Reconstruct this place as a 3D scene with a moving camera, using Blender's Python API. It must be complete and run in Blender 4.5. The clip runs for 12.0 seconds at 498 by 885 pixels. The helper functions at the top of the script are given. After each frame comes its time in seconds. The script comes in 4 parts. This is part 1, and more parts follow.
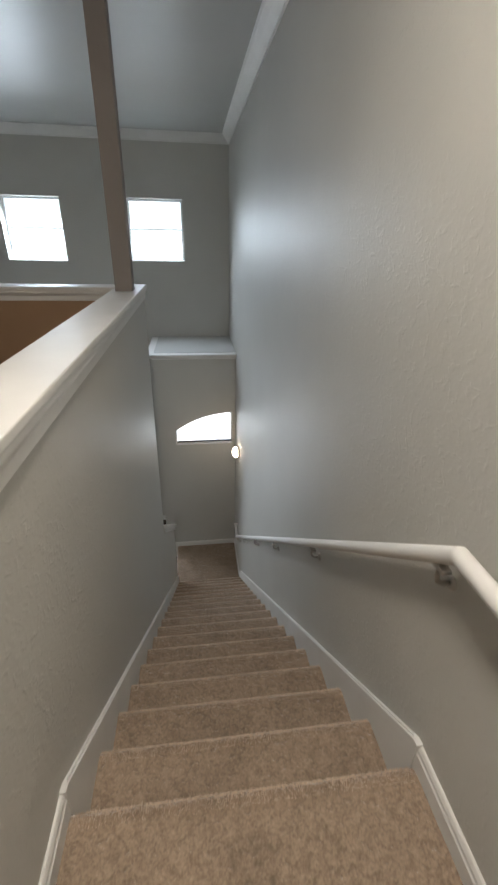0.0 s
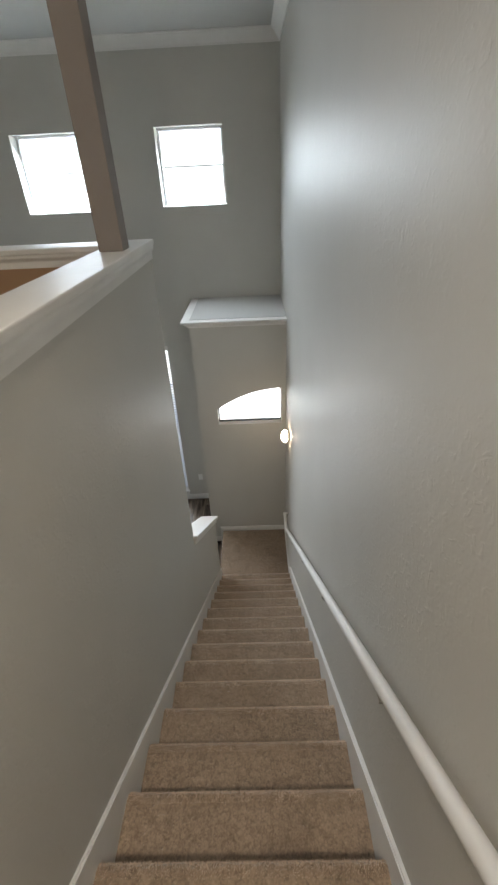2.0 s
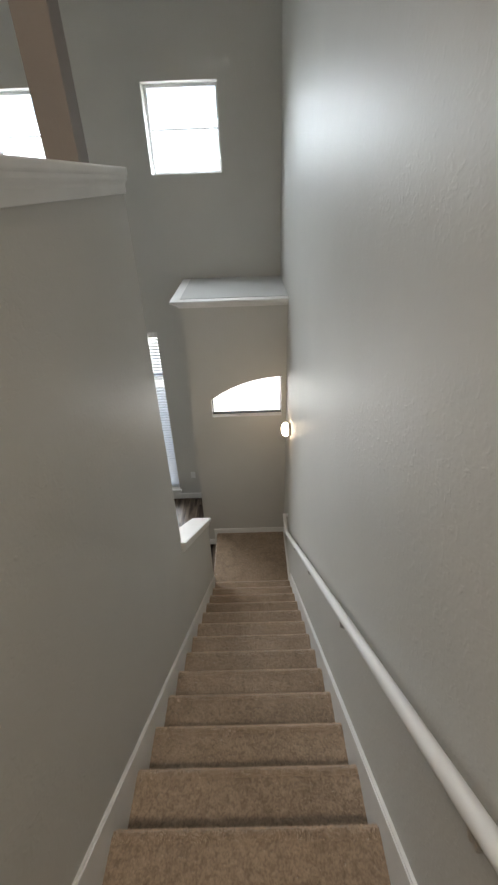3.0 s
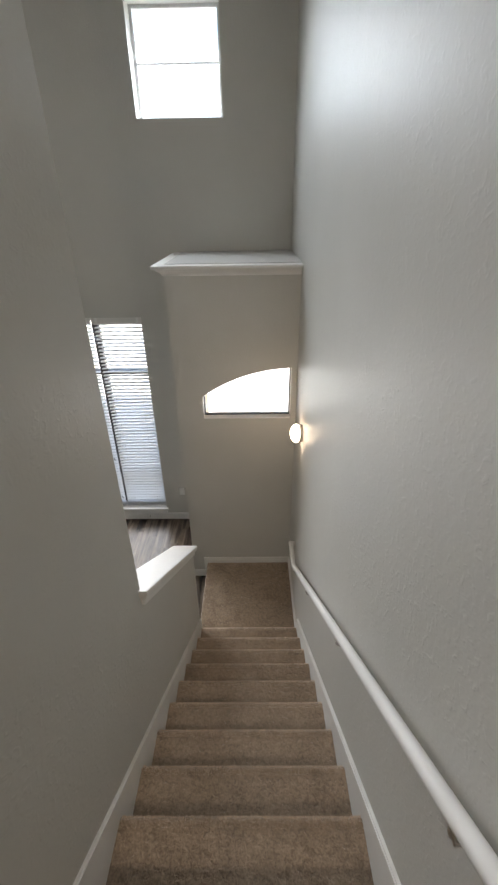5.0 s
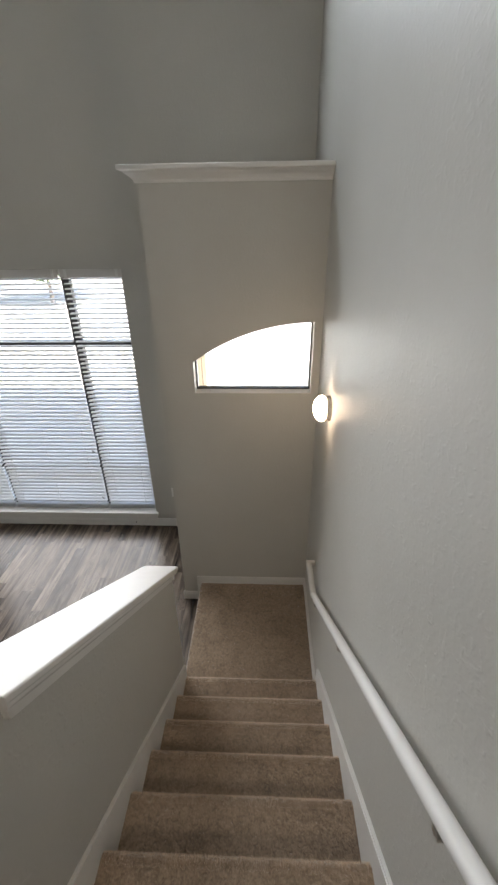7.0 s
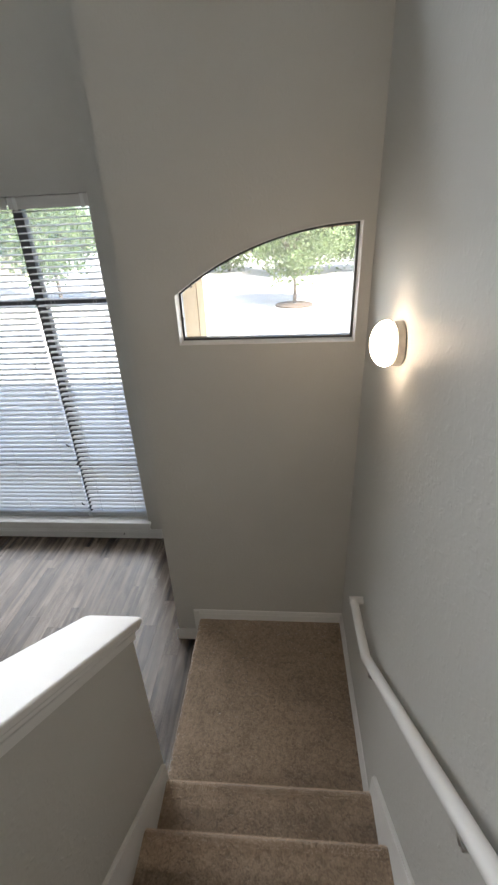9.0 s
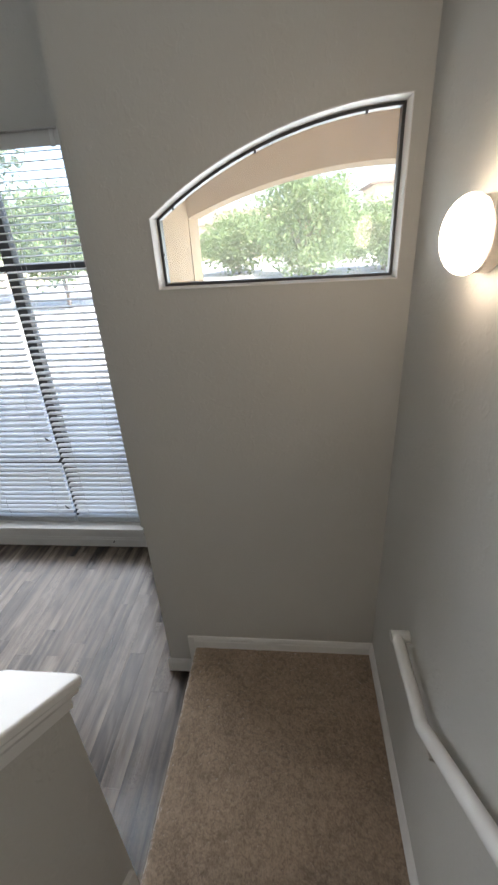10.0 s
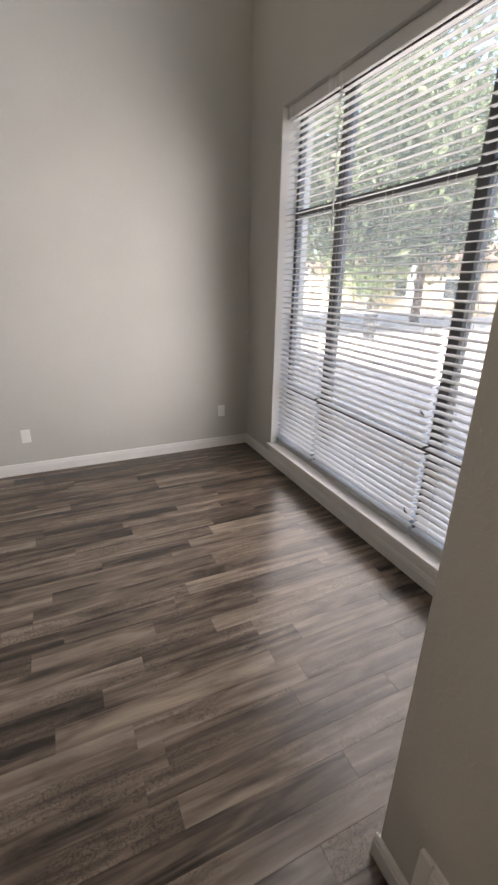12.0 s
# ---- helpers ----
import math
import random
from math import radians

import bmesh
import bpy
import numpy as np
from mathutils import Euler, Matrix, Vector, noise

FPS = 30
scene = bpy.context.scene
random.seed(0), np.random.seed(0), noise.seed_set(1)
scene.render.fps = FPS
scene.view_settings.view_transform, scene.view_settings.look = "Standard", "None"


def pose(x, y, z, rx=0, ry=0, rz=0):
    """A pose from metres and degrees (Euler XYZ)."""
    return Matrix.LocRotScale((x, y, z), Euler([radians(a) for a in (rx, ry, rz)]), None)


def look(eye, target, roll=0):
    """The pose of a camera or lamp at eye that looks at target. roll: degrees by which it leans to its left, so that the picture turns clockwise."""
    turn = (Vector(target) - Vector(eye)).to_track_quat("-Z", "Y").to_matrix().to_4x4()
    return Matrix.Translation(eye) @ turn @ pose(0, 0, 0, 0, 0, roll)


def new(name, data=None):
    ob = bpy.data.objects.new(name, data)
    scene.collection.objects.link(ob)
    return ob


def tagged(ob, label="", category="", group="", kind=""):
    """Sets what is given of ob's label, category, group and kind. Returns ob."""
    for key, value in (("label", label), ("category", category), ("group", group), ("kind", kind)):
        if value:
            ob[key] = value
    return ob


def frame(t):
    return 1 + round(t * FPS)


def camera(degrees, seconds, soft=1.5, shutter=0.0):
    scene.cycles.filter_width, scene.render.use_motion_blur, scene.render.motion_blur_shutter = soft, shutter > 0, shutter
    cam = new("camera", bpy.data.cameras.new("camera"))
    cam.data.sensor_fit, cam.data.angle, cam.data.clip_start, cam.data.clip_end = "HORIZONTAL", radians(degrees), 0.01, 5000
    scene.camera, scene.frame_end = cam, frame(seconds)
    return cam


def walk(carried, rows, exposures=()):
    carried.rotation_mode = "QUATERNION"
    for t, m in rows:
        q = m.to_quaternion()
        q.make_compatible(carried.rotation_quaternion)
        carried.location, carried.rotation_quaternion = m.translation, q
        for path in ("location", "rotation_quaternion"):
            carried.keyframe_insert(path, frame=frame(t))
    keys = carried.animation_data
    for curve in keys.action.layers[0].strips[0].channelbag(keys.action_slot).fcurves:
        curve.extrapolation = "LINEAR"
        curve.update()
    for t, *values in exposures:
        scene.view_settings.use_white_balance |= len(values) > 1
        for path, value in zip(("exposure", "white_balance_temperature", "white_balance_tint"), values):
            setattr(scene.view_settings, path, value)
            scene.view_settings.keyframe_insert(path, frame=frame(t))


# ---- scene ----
cam = camera(61.4, 12.0, soft=2.4, shutter=0.3)
EXP = 2.4
PATH = [
    (0, (0.142, -0.58, 1.273), (0.384, 1.203, 0.401), 1.2),
    (0.5, (0.257, -0.355, 1.327), (0.356, 1.431, 0.433), -0.3),
    (1, (0.307, -0.079, 1.314), (0.253, 1.652, 0.312), 0.6),
    (1.5, (0.336, 0.118, 1.286), (0.279, 1.801, 0.206), -2.9),
    (2, (0.339, 0.303, 1.204), (0.293, 1.998, 0.144), -2.8),
    (2.5, (0.328, 0.493, 1.057), (0.298, 2.16, -0.048), -0.7),
    (3, (0.309, 0.683, 0.896), (0.286, 2.377, -0.167), -2.2),
    (5, (0.302, 1.467, 0.278), (0.279, 3.209, -0.704), -0.9),
    (5.5, (0.29, 1.665, 0.11), (0.19, 3.396, -0.886), -2.6),
    (6, (0.31, 1.871, -0.078), (0.163, 3.556, -1.146), -0.1),
    (6.5, (0.335, 2.077, -0.232), (0.261, 3.81, -1.227), -1.0),
    (8.5, (0.312, 2.912, -0.818), (0.193, 4.681, -1.742), -0.9),
    (9, (0.316, 3.108, -0.985), (0.155, 4.875, -1.909), -2.6),
    (9.5, (0.32, 3.316, -1.138), (0.103, 5.066, -2.08), -1.4),
    (10, (0.303, 3.526, -1.321), (0.087, 5.303, -2.214), -3.6),
    (10.5, (0.281, 3.742, -1.48), (-0.232, 5.488, -2.31), -0.4),
    (11, (0.25, 3.944, -1.669), (-0.851, 5.46, -2.369), -1.6),
    (11.5, (0.19, 4.139, -1.798), (-1.335, 5.222, -2.507), -1.1),
    (12, (0.088, 4.389, -1.953), (-1.609, 5.167, -2.67), 1.0),
]
EXPOSURES = [(0.0, EXP + 0.10, 6150, 11), (1.5, EXP + 0.34, 6350, 11), (3.0, EXP + 0.40, 6650, 12), (6.0, EXP + 0.34, 6750, 14), (9.0, EXP + 0.25, 6500, 13), (10.3, EXP + 0.25, 6300, 13), (11.0, EXP + 0.24, 6450, 13), (11.5, EXP + 0.24, 7050, 19), (12.0, EXP + 0.24, 7250, 21)]
walk(cam, [(t, look(eye, target, roll)) for t, eye, target, roll in PATH], EXPOSURES)

# ---- daylight ----
SUN_UP = radians(52.6)
world = bpy.data.worlds.new("sky")
scene.world = world
world.use_nodes = True
wn = world.node_tree.nodes
sky = wn.new("ShaderNodeTexSky")
sky.sky_type, sky.sun_disc, sky.sun_elevation, sky.sun_rotation = "NISHITA", False, SUN_UP, radians(146)
sky.dust_density, sky.ozone_density, sky.air_density = 3.0, 0.3, 0.8
wn["Background"].inputs["Strength"].default_value = 0.15
world.node_tree.links.new(sky.outputs[0], wn["Background"].inputs["Color"])
sun = new("sun", bpy.data.lights.new("sun", "SUN"))
sun.data.energy, sun.data.angle, sun.data.color = 4.0, radians(0.5), (1.0, 0.95, 0.88)
sun.matrix_world = look((0, 0, 0), (-0.35, 0.52, -0.82))


def opening_lamp(x0, x1, z0, z1, y, watts, down, colour=(0.93, 0.97, 1.0), spread=150):
    """Sky light that enters by a window's opening."""
    lt = bpy.data.lights.new("sky_opening", "AREA")
    lt.shape, lt.size, lt.size_y, lt.energy, lt.color = "RECTANGLE", x1 - x0, z1 - z0, watts, colour
    lt.spread = radians(spread)
    ob = new("sky_opening", lt)
    ob.matrix_world = look(((x0 + x1) / 2, y, (z0 + z1) / 2), ((x0 + x1) / 2, y - 1, (z0 + z1) / 2 - down))


opening_lamp(-0.685, 0.022, 0.995, 1.72, 6.39, 4.2, 0.9, (0.84, 0.93, 1.0), 130)
opening_lamp(-2.325, -1.606, 0.98, 1.71, 6.39, 7.5, 0.7, (0.80, 0.91, 1.0))
opening_lamp(-3.15, -0.98, -3.28, -0.85, 6.13, 10.0, 0.05)
opening_lamp(-3.15, -0.98, -3.28, -0.85, 6.262, 3.6, 0.0, (1.0, 0.99, 0.95))
opening_lamp(-0.25, 1.3, -2.4, -1.25, 6.6, 3.0, 0.2)


# ---- materials ----
def material(name, colour, rough=0.5, metal=0.0, mottle=0.0, mottle_scale=3.0, bump=0.0, bump_scale=80.0, bump_size=0.002, second=None, coat=0.0, spec=0.5):
    """A painted or plain surface: two scales of tone, fine relief, uneven gloss."""
    m = bpy.data.materials.new(name)
    m.use_nodes = True
    nt = m.node_tree
    n, link = nt.nodes, nt.links.new
    b = n["Principled BSDF"]
    b.inputs["Roughness"].default_value, b.inputs["Metallic"].default_value = rough, metal
    b.inputs["Coat Weight"].default_value = coat
    b.inputs["Specular IOR Level"].default_value = spec
    tc = n.new("ShaderNodeTexCoord")
    co = tc.outputs["Object"]
    if mottle:
        a = n.new("ShaderNodeTexNoise")
        a.inputs["Scale"].default_value, a.inputs["Detail"].default_value = mottle_scale, 8
        link(co, a.inputs["Vector"])
        mix = n.new("ShaderNodeMix")
        mix.data_type = "RGBA"
        dark = second or tuple(c * (1 - mottle) for c in colour)
        mix.inputs["A"].default_value, mix.inputs["B"].default_value = (*dark, 1), (*(min(1, c * (1 + mottle * 0.5)) for c in colour), 1)
        ramp = n.new("ShaderNodeMapRange")
        ramp.inputs["From Min"].default_value, ramp.inputs["From Max"].default_value = 0.3, 0.7
        link(a.outputs["Fac"], ramp.inputs["Value"])
        link(ramp.outputs["Result"], mix.inputs["Factor"])
        link(mix.outputs["Result"], b.inputs["Base Color"])
        r = n.new("ShaderNodeMapRange")
        r.inputs["To Min"].default_value, r.inputs["To Max"].default_value = max(0.02, rough - 0.06), min(1, rough + 0.06)
        link(a.outputs["Fac"], r.inputs["Value"])
        link(r.outputs["Result"], b.inputs["Roughness"])
    else:
        b.inputs["Base Color"].default_value = (*colour, 1)
    if bump:
        t = n.new("ShaderNodeTexNoise")
        t.inputs["Scale"].default_value, t.inputs["Detail"].default_value = bump_scale, 4
        link(co, t.inputs["Vector"])
        bp = n.new("ShaderNodeBump")
        bp.inputs["Strength"].default_value, bp.inputs["Distance"].default_value = bump, bump_size
        link(t.outputs["Fac"], bp.inputs["Height"])
        link(bp.outputs["Normal"], b.inputs["Normal"])
    return m


def textured_paint(name, colour, rough):
    """Satin wall paint over sprayed and trowelled drywall texture."""
    m = material(name, colour, rough, mottle=0.05, mottle_scale=1.3, spec=0.13)
    nt = m.node_tree
    n, link = nt.nodes, nt.links.new
    b = n["Principled BSDF"]
    co = n["Texture Coordinate"].outputs["Object"]
    peel = n.new("ShaderNodeTexNoise")
    peel.inputs["Scale"].default_value, peel.inputs["Detail"].default_value, peel.inputs["Distortion"].default_value = 55, 3, 0.6
    knock = n.new("ShaderNodeTexNoise")
    knock.inputs["Scale"].default_value, knock.inputs["Detail"].default_value, knock.inputs["Distortion"].default_value = 34, 5, 1.2
    sharp = n.new("ShaderNodeMapRange")
    sharp.inputs["From Min"].default_value, sharp.inputs["From Max"].default_value = 0.56, 0.66
    wave = n.new("ShaderNodeTexNoise")
    wave.inputs["Scale"].default_value, wave.inputs["Detail"].default_value = 2.2, 2
    for t in (peel, knock, wave):
        link(co, t.inputs["Vector"])
    link(knock.outputs["Fac"], sharp.inputs["Value"])
    add = n.new("ShaderNodeMath")
    add.operation = "MULTIPLY_ADD"
    link(sharp.outputs["Result"], add.inputs[0])
    add.inputs[1].default_value = 0.5
    link(peel.outputs["Fac"], add.inputs[2])
    b1 = n.new("ShaderNodeBump")
    b1.inputs["Strength"].default_value, b1.inputs["Distance"].default_value = 0.52, 0.0019
    link(add.outputs[0], b1.inputs["Height"])
    b2 = n.new("ShaderNodeBump")
    b2.inputs["Strength"].default_value, b2.inputs["Distance"].default_value = 0.5, 0.012
    link(wave.outputs["Fac"], b2.inputs["Height"])
    link(b2.outputs["Normal"], b1.inputs["Normal"])
    link(b1.outputs["Normal"], b.inputs["Normal"])
    return m


def carpet_pile(name):
    m = bpy.data.materials.new(name)
    m.use_nodes = True
    nt = m.node_tree
    n, link = nt.nodes, nt.links.new
    b = n["Principled BSDF"]
    b.inputs["Roughness"].default_value = 0.95
    b.inputs["Sheen Weight"].default_value, b.inputs["Sheen Roughness"].default_value = 1.0, 0.3
    b.inputs["Specular IOR Level"].default_value = 0.1
    geo = n.new("ShaderNodeNewGeometry")
    co = geo.outputs["Position"]
    tuft, patch, stain = n.new("ShaderNodeTexNoise"), n.new("ShaderNodeTexNoise"), n.new("ShaderNodeTexNoise")
    for t, sc, d, dist in ((tuft, 150, 3, 0.5), (patch, 52, 3, 0.7), (stain, 5.0, 4, 1.0)):
        t.inputs["Scale"].default_value, t.inputs["Detail"].default_value, t.inputs["Distortion"].default_value = sc, d, dist
        link(co, t.inputs["Vector"])
    m1 = n.new("ShaderNodeMix"); m1.data_type = "RGBA"
    m1.inputs["A"].default_value, m1.inputs["B"].default_value = (0.275, 0.207, 0.150, 1), (0.425, 0.323, 0.237, 1)
    r1 = n.new("ShaderNodeMapRange")
    r1.inputs["From Min"].default_value, r1.inputs["From Max"].default_value = 0.3, 0.7
    link(tuft.outputs["Fac"], r1.inputs["Value"])
    link(r1.outputs["Result"], m1.inputs["Factor"])
    m2 = n.new("ShaderNodeMix"); m2.data_type = "RGBA"; m2.blend_type = "MULTIPLY"
    m2.inputs["Factor"].default_value = 1.0
    r2 = n.new("ShaderNodeMapRange")
    r2.inputs["From Min"].default_value, r2.inputs["From Max"].default_value = 0.32, 0.62
    r2.inputs["To Min"].default_value, r2.inputs["To Max"].default_value = 0.74, 1.10
    link(patch.outputs["Fac"], r2.inputs["Value"])
    link(m1.outputs["Result"], m2.inputs["A"])
    link(r2.outputs["Result"], m2.inputs["B"])
    m3 = n.new("ShaderNodeMix"); m3.data_type = "RGBA"; m3.blend_type = "MULTIPLY"
    m3.inputs["Factor"].default_value = 1.0
    r3 = n.new("ShaderNodeMapRange")
    r3.inputs["From Min"].default_value, r3.inputs["From Max"].default_value = 0.33, 0.56
    r3.inputs["To Min"].default_value, r3.inputs["To Max"].default_value = 0.80, 1.0
    link(stain.outputs["Fac"], r3.inputs["Value"])
    link(m2.outputs["Result"], m3.inputs["A"])
    link(r3.outputs["Result"], m3.inputs["B"])
    link(m3.outputs["Result"], b.inputs["Base Color"])
    b1, b2 = n.new("ShaderNodeBump"), n.new("ShaderNodeBump")
    b1.inputs["Strength"].default_value, b1.inputs["Distance"].default_value = 0.6, 0.005
    b2.inputs["Strength"].default_value, b2.inputs["Distance"].default_value = 0.8, 0.014
    link(tuft.outputs["Fac"], b1.inputs["Height"])
    link(patch.outputs["Fac"], b2.inputs["Height"])
    link(b2.outputs["Normal"], b1.inputs["Normal"])
    link(b1.outputs["Normal"], b.inputs["Normal"])
    return m


def plank_wood(name):
    """Weathered grey-brown vinyl planks, each with its own tone and cut of grain."""
    m = bpy.data.materials.new(name)
    m.use_nodes = True
    nt = m.node_tree
    n, link = nt.nodes, nt.links.new
    b = n["Principled BSDF"]
    b.inputs["Roughness"].default_value = 0.25
    b.inputs["Specular IOR Level"].default_value = 0.55
    geo, info = n.new("ShaderNodeNewGeometry"), n.new("ShaderNodeObjectInfo")
    off = n.new("ShaderNodeCombineXYZ")
    mul = n.new("ShaderNodeMath"); mul.operation = "MULTIPLY"; mul.inputs[1].default_value = 61.0
    link(info.outputs["Random"], mul.inputs[0])
    link(mul.outputs[0], off.inputs["Y"])
    link(mul.outputs[0], off.inputs["X"])
    add = n.new("ShaderNodeVectorMath"); add.operation = "ADD"
    link(geo.outputs["Position"], add.inputs[0])
    link(off.outputs[0], add.inputs[1])
    sc = n.new("ShaderNodeMapping")
    sc.inputs["Scale"].default_value = (1.0, 0.045, 1.0)
    link(add.outputs[0], sc.inputs["Vector"])
    sc2 = n.new("ShaderNodeMapping")
    sc2.inputs["Scale"].default_value = (1.0, 0.2, 1.0)
    link(add.outputs[0], sc2.inputs["Vector"])
    fine, broad, knots = n.new("ShaderNodeTexNoise"), n.new("ShaderNodeTexNoise"), n.new("ShaderNodeTexNoise")
    for t, s, d, dist, src in ((fine, 75, 6, 0.8, sc), (broad, 15, 5, 0.9, sc), (knots, 14, 8, 1.0, sc2)):
        t.inputs["Scale"].default_value, t.inputs["Detail"].default_value, t.inputs["Distortion"].default_value = s, d, dist
        link(src.outputs[0], t.inputs["Vector"])
    total = None
    for src, weight in ((info.outputs["Random"], 0.34), (broad.outputs["Fac"], 1.7), (fine.outputs["Fac"], 0.4), (knots.outputs["Fac"], 1.1)):
        t = n.new("ShaderNodeMath"); t.operation = "MULTIPLY_ADD"
        link(src, t.inputs[0])
        t.inputs[1].default_value, t.inputs[2].default_value = weight, 0.0
        if total:
            link(total, t.inputs[2])
        total = t.outputs[0]
    span = n.new("ShaderNodeMapRange")
    span.inputs["From Min"].default_value, span.inputs["From Max"].default_value = 1.22, 2.38
    link(total, span.inputs["Value"])
    ramp = n.new("ShaderNodeValToRGB")
    e = ramp.color_ramp.elements
    e[0].position, e[0].color = 0.12, (0.022, 0.016, 0.013, 1)
    e[1].position, e[1].color = 0.95, (0.262, 0.208, 0.163, 1)
    for at, tone in ((0.36, (0.080, 0.060, 0.047, 1)), (0.55, (0.132, 0.101, 0.078, 1))):
        ramp.color_ramp.elements.new(at).color = tone
    link(span.outputs["Result"], ramp.inputs["Fac"])
    crack, where = n.new("ShaderNodeTexNoise"), n.new("ShaderNodeTexNoise")
    for t, s, d, dist in ((crack, 42, 5, 1.8), (where, 6, 3, 0.6)):
        t.inputs["Scale"].default_value, t.inputs["Detail"].default_value, t.inputs["Distortion"].default_value = s, d, dist
    link(sc2.outputs[0], where.inputs["Vector"])
    sc3 = n.new("ShaderNodeMapping")
    sc3.inputs["Scale"].default_value = (1.0, 0.7, 1.0)
    link(add.outputs[0], sc3.inputs["Vector"])
    link(sc3.outputs[0], crack.inputs["Vector"])
    off_mid = n.new("ShaderNodeMath"); off_mid.operation = "SUBTRACT"; off_mid.inputs[1].default_value = 0.5
    link(crack.outputs["Fac"], off_mid.inputs[0])
    thin = n.new("ShaderNodeMath"); thin.operation = "ABSOLUTE"
    link(off_mid.outputs[0], thin.inputs[0])
    line = n.new("ShaderNodeMapRange")
    line.inputs["From Min"].default_value, line.inputs["From Max"].default_value = 0.0, 0.045
    line.inputs["To Min"].default_value, line.inputs["To Max"].default_value = 0.75, 0.0
    link(thin.outputs[0], line.inputs["Value"])
    zone = n.new("ShaderNodeMapRange")
    zone.inputs["From Min"].default_value, zone.inputs["From Max"].default_value = 0.46, 0.6
    link(where.outputs["Fac"], zone.inputs["Value"])
    amount = n.new("ShaderNodeMath"); amount.operation = "MULTIPLY"
    link(line.outputs["Result"], amount.inputs[0])
    link(zone.outputs["Result"], amount.inputs[1])
    figured = n.new("ShaderNodeMix"); figured.data_type = "RGBA"
    figured.inputs["B"].default_value = (0.025, 0.019, 0.015, 1)
    link(amount.outputs[0], figured.inputs["Factor"])
    link(ramp.outputs["Color"], figured.inputs["A"])
    link(figured.outputs["Result"], b.inputs["Base Color"])
    rr = n.new("ShaderNodeMapRange")
    rr.inputs["To Min"].default_value, rr.inputs["To Max"].default_value = 0.19, 0.30
    link(fine.outputs["Fac"], rr.inputs["Value"])
    link(rr.outputs["Result"], b.inputs["Roughness"])
    bp = n.new("ShaderNodeBump")
    bp.inputs["Strength"].default_value, bp.inputs["Distance"].default_value = 0.25, 0.0008
    link(fine.outputs["Fac"], bp.inputs["Height"])
    link(bp.outputs["Normal"], b.inputs["Normal"])
    return m


def clear_glass(name):
    m = bpy.data.materials.new(name)
    m.use_nodes = True
    nt = m.node_tree
    n, link = nt.nodes, nt.links.new
    out = n["Material Output"]
    n.remove(n["Principled BSDF"])
    tr, gl, fr, mx = n.new("ShaderNodeBsdfTransparent"), n.new("ShaderNodeBsdfGlossy"), n.new("ShaderNodeLayerWeight"), n.new("ShaderNodeMixShader")
    pw = n.new("ShaderNodeMath"); pw.operation = "POWER"; pw.inputs[1].default_value = 5.0
    ad = n.new("ShaderNodeMath"); ad.operation = "MULTIPLY_ADD"; ad.inputs[1].default_value, ad.inputs[2].default_value = 0.9, 0.02
    tr.inputs["Color"].default_value = (0.93, 0.96, 0.95, 1)
    gl.inputs["Roughness"].default_value = 0.02
    link(fr.outputs["Facing"], pw.inputs[0])
    link(pw.outputs[0], ad.inputs[0])
    link(ad.outputs[0], mx.inputs[0])
    link(tr.outputs[0], mx.inputs[1])
    link(gl.outputs[0], mx.inputs[2])
    # translucent haze mixed into the pane, standing for glare that pales the view
    haze, haze_mix = n.new("ShaderNodeBsdfTranslucent"), n.new("ShaderNodeMixShader")
    haze.inputs["Color"].default_value = (0.9, 0.92, 0.92, 1)
    haze_mix.inputs[0].default_value = 0.08
    link(mx.outputs[0], haze_mix.inputs[1])
    link(haze.outputs[0], haze_mix.inputs[2])
    link(haze_mix.outputs[0], out.inputs["Surface"])
    return m


def thin_sheet(name, colour, through_light, rough=0.5, mottle=0.15, scale=3.0):
    """A thin sheet that lets some light through it: leaves, blind slats."""
    m = bpy.data.materials.new(name)
    m.use_nodes = True
    nt = m.node_tree
    n, link = nt.nodes, nt.links.new
    out, b = n["Material Output"], n["Principled BSDF"]
    b.inputs["Roughness"].default_value = rough
    geo = n.new("ShaderNodeNewGeometry")
    ns = n.new("ShaderNodeTexNoise")
    ns.inputs["Scale"].default_value = scale
    link(geo.outputs["Position"], ns.inputs["Vector"])
    add = n.new("ShaderNodeMath"); add.operation = "MULTIPLY_ADD"
    link(geo.outputs["Random Per Island"], add.inputs[0])
    add.inputs[1].default_value = 0.6
    link(ns.outputs["Fac"], add.inputs[2])
    mix = n.new("ShaderNodeMix"); mix.data_type = "RGBA"
    mix.inputs["A"].default_value = (*(c * (1 - mottle) for c in colour), 1)
    mix.inputs["B"].default_value = (*(min(1, c * (1 + mottle)) for c in colour), 1)
    link(add.outputs[0], mix.inputs["Factor"])
    link(mix.outputs["Result"], b.inputs["Base Color"])
    tl, mx = n.new("ShaderNodeBsdfTranslucent"), n.new("ShaderNodeMixShader")
    link(mix.outputs["Result"], tl.inputs["Color"])
    mx.inputs[0].default_value = through_light
    link(b.outputs[0], mx.inputs[1])
    link(tl.outputs[0], mx.inputs[2])
    link(mx.outputs[0], out.inputs["Surface"])
    return m


def lit_glass(name, colour, strength):
    m = bpy.data.materials.new(name)
    m.use_nodes = True
    b = m.node_tree.nodes["Principled BSDF"]
    b.inputs["Base Color"].default_value = (0.9, 0.88, 0.84, 1)
    b.inputs["Roughness"].default_value = 0.25
    b.inputs["Emission Color"].default_value, b.inputs["Emission Strength"].default_value = (*colour, 1), strength
    return m


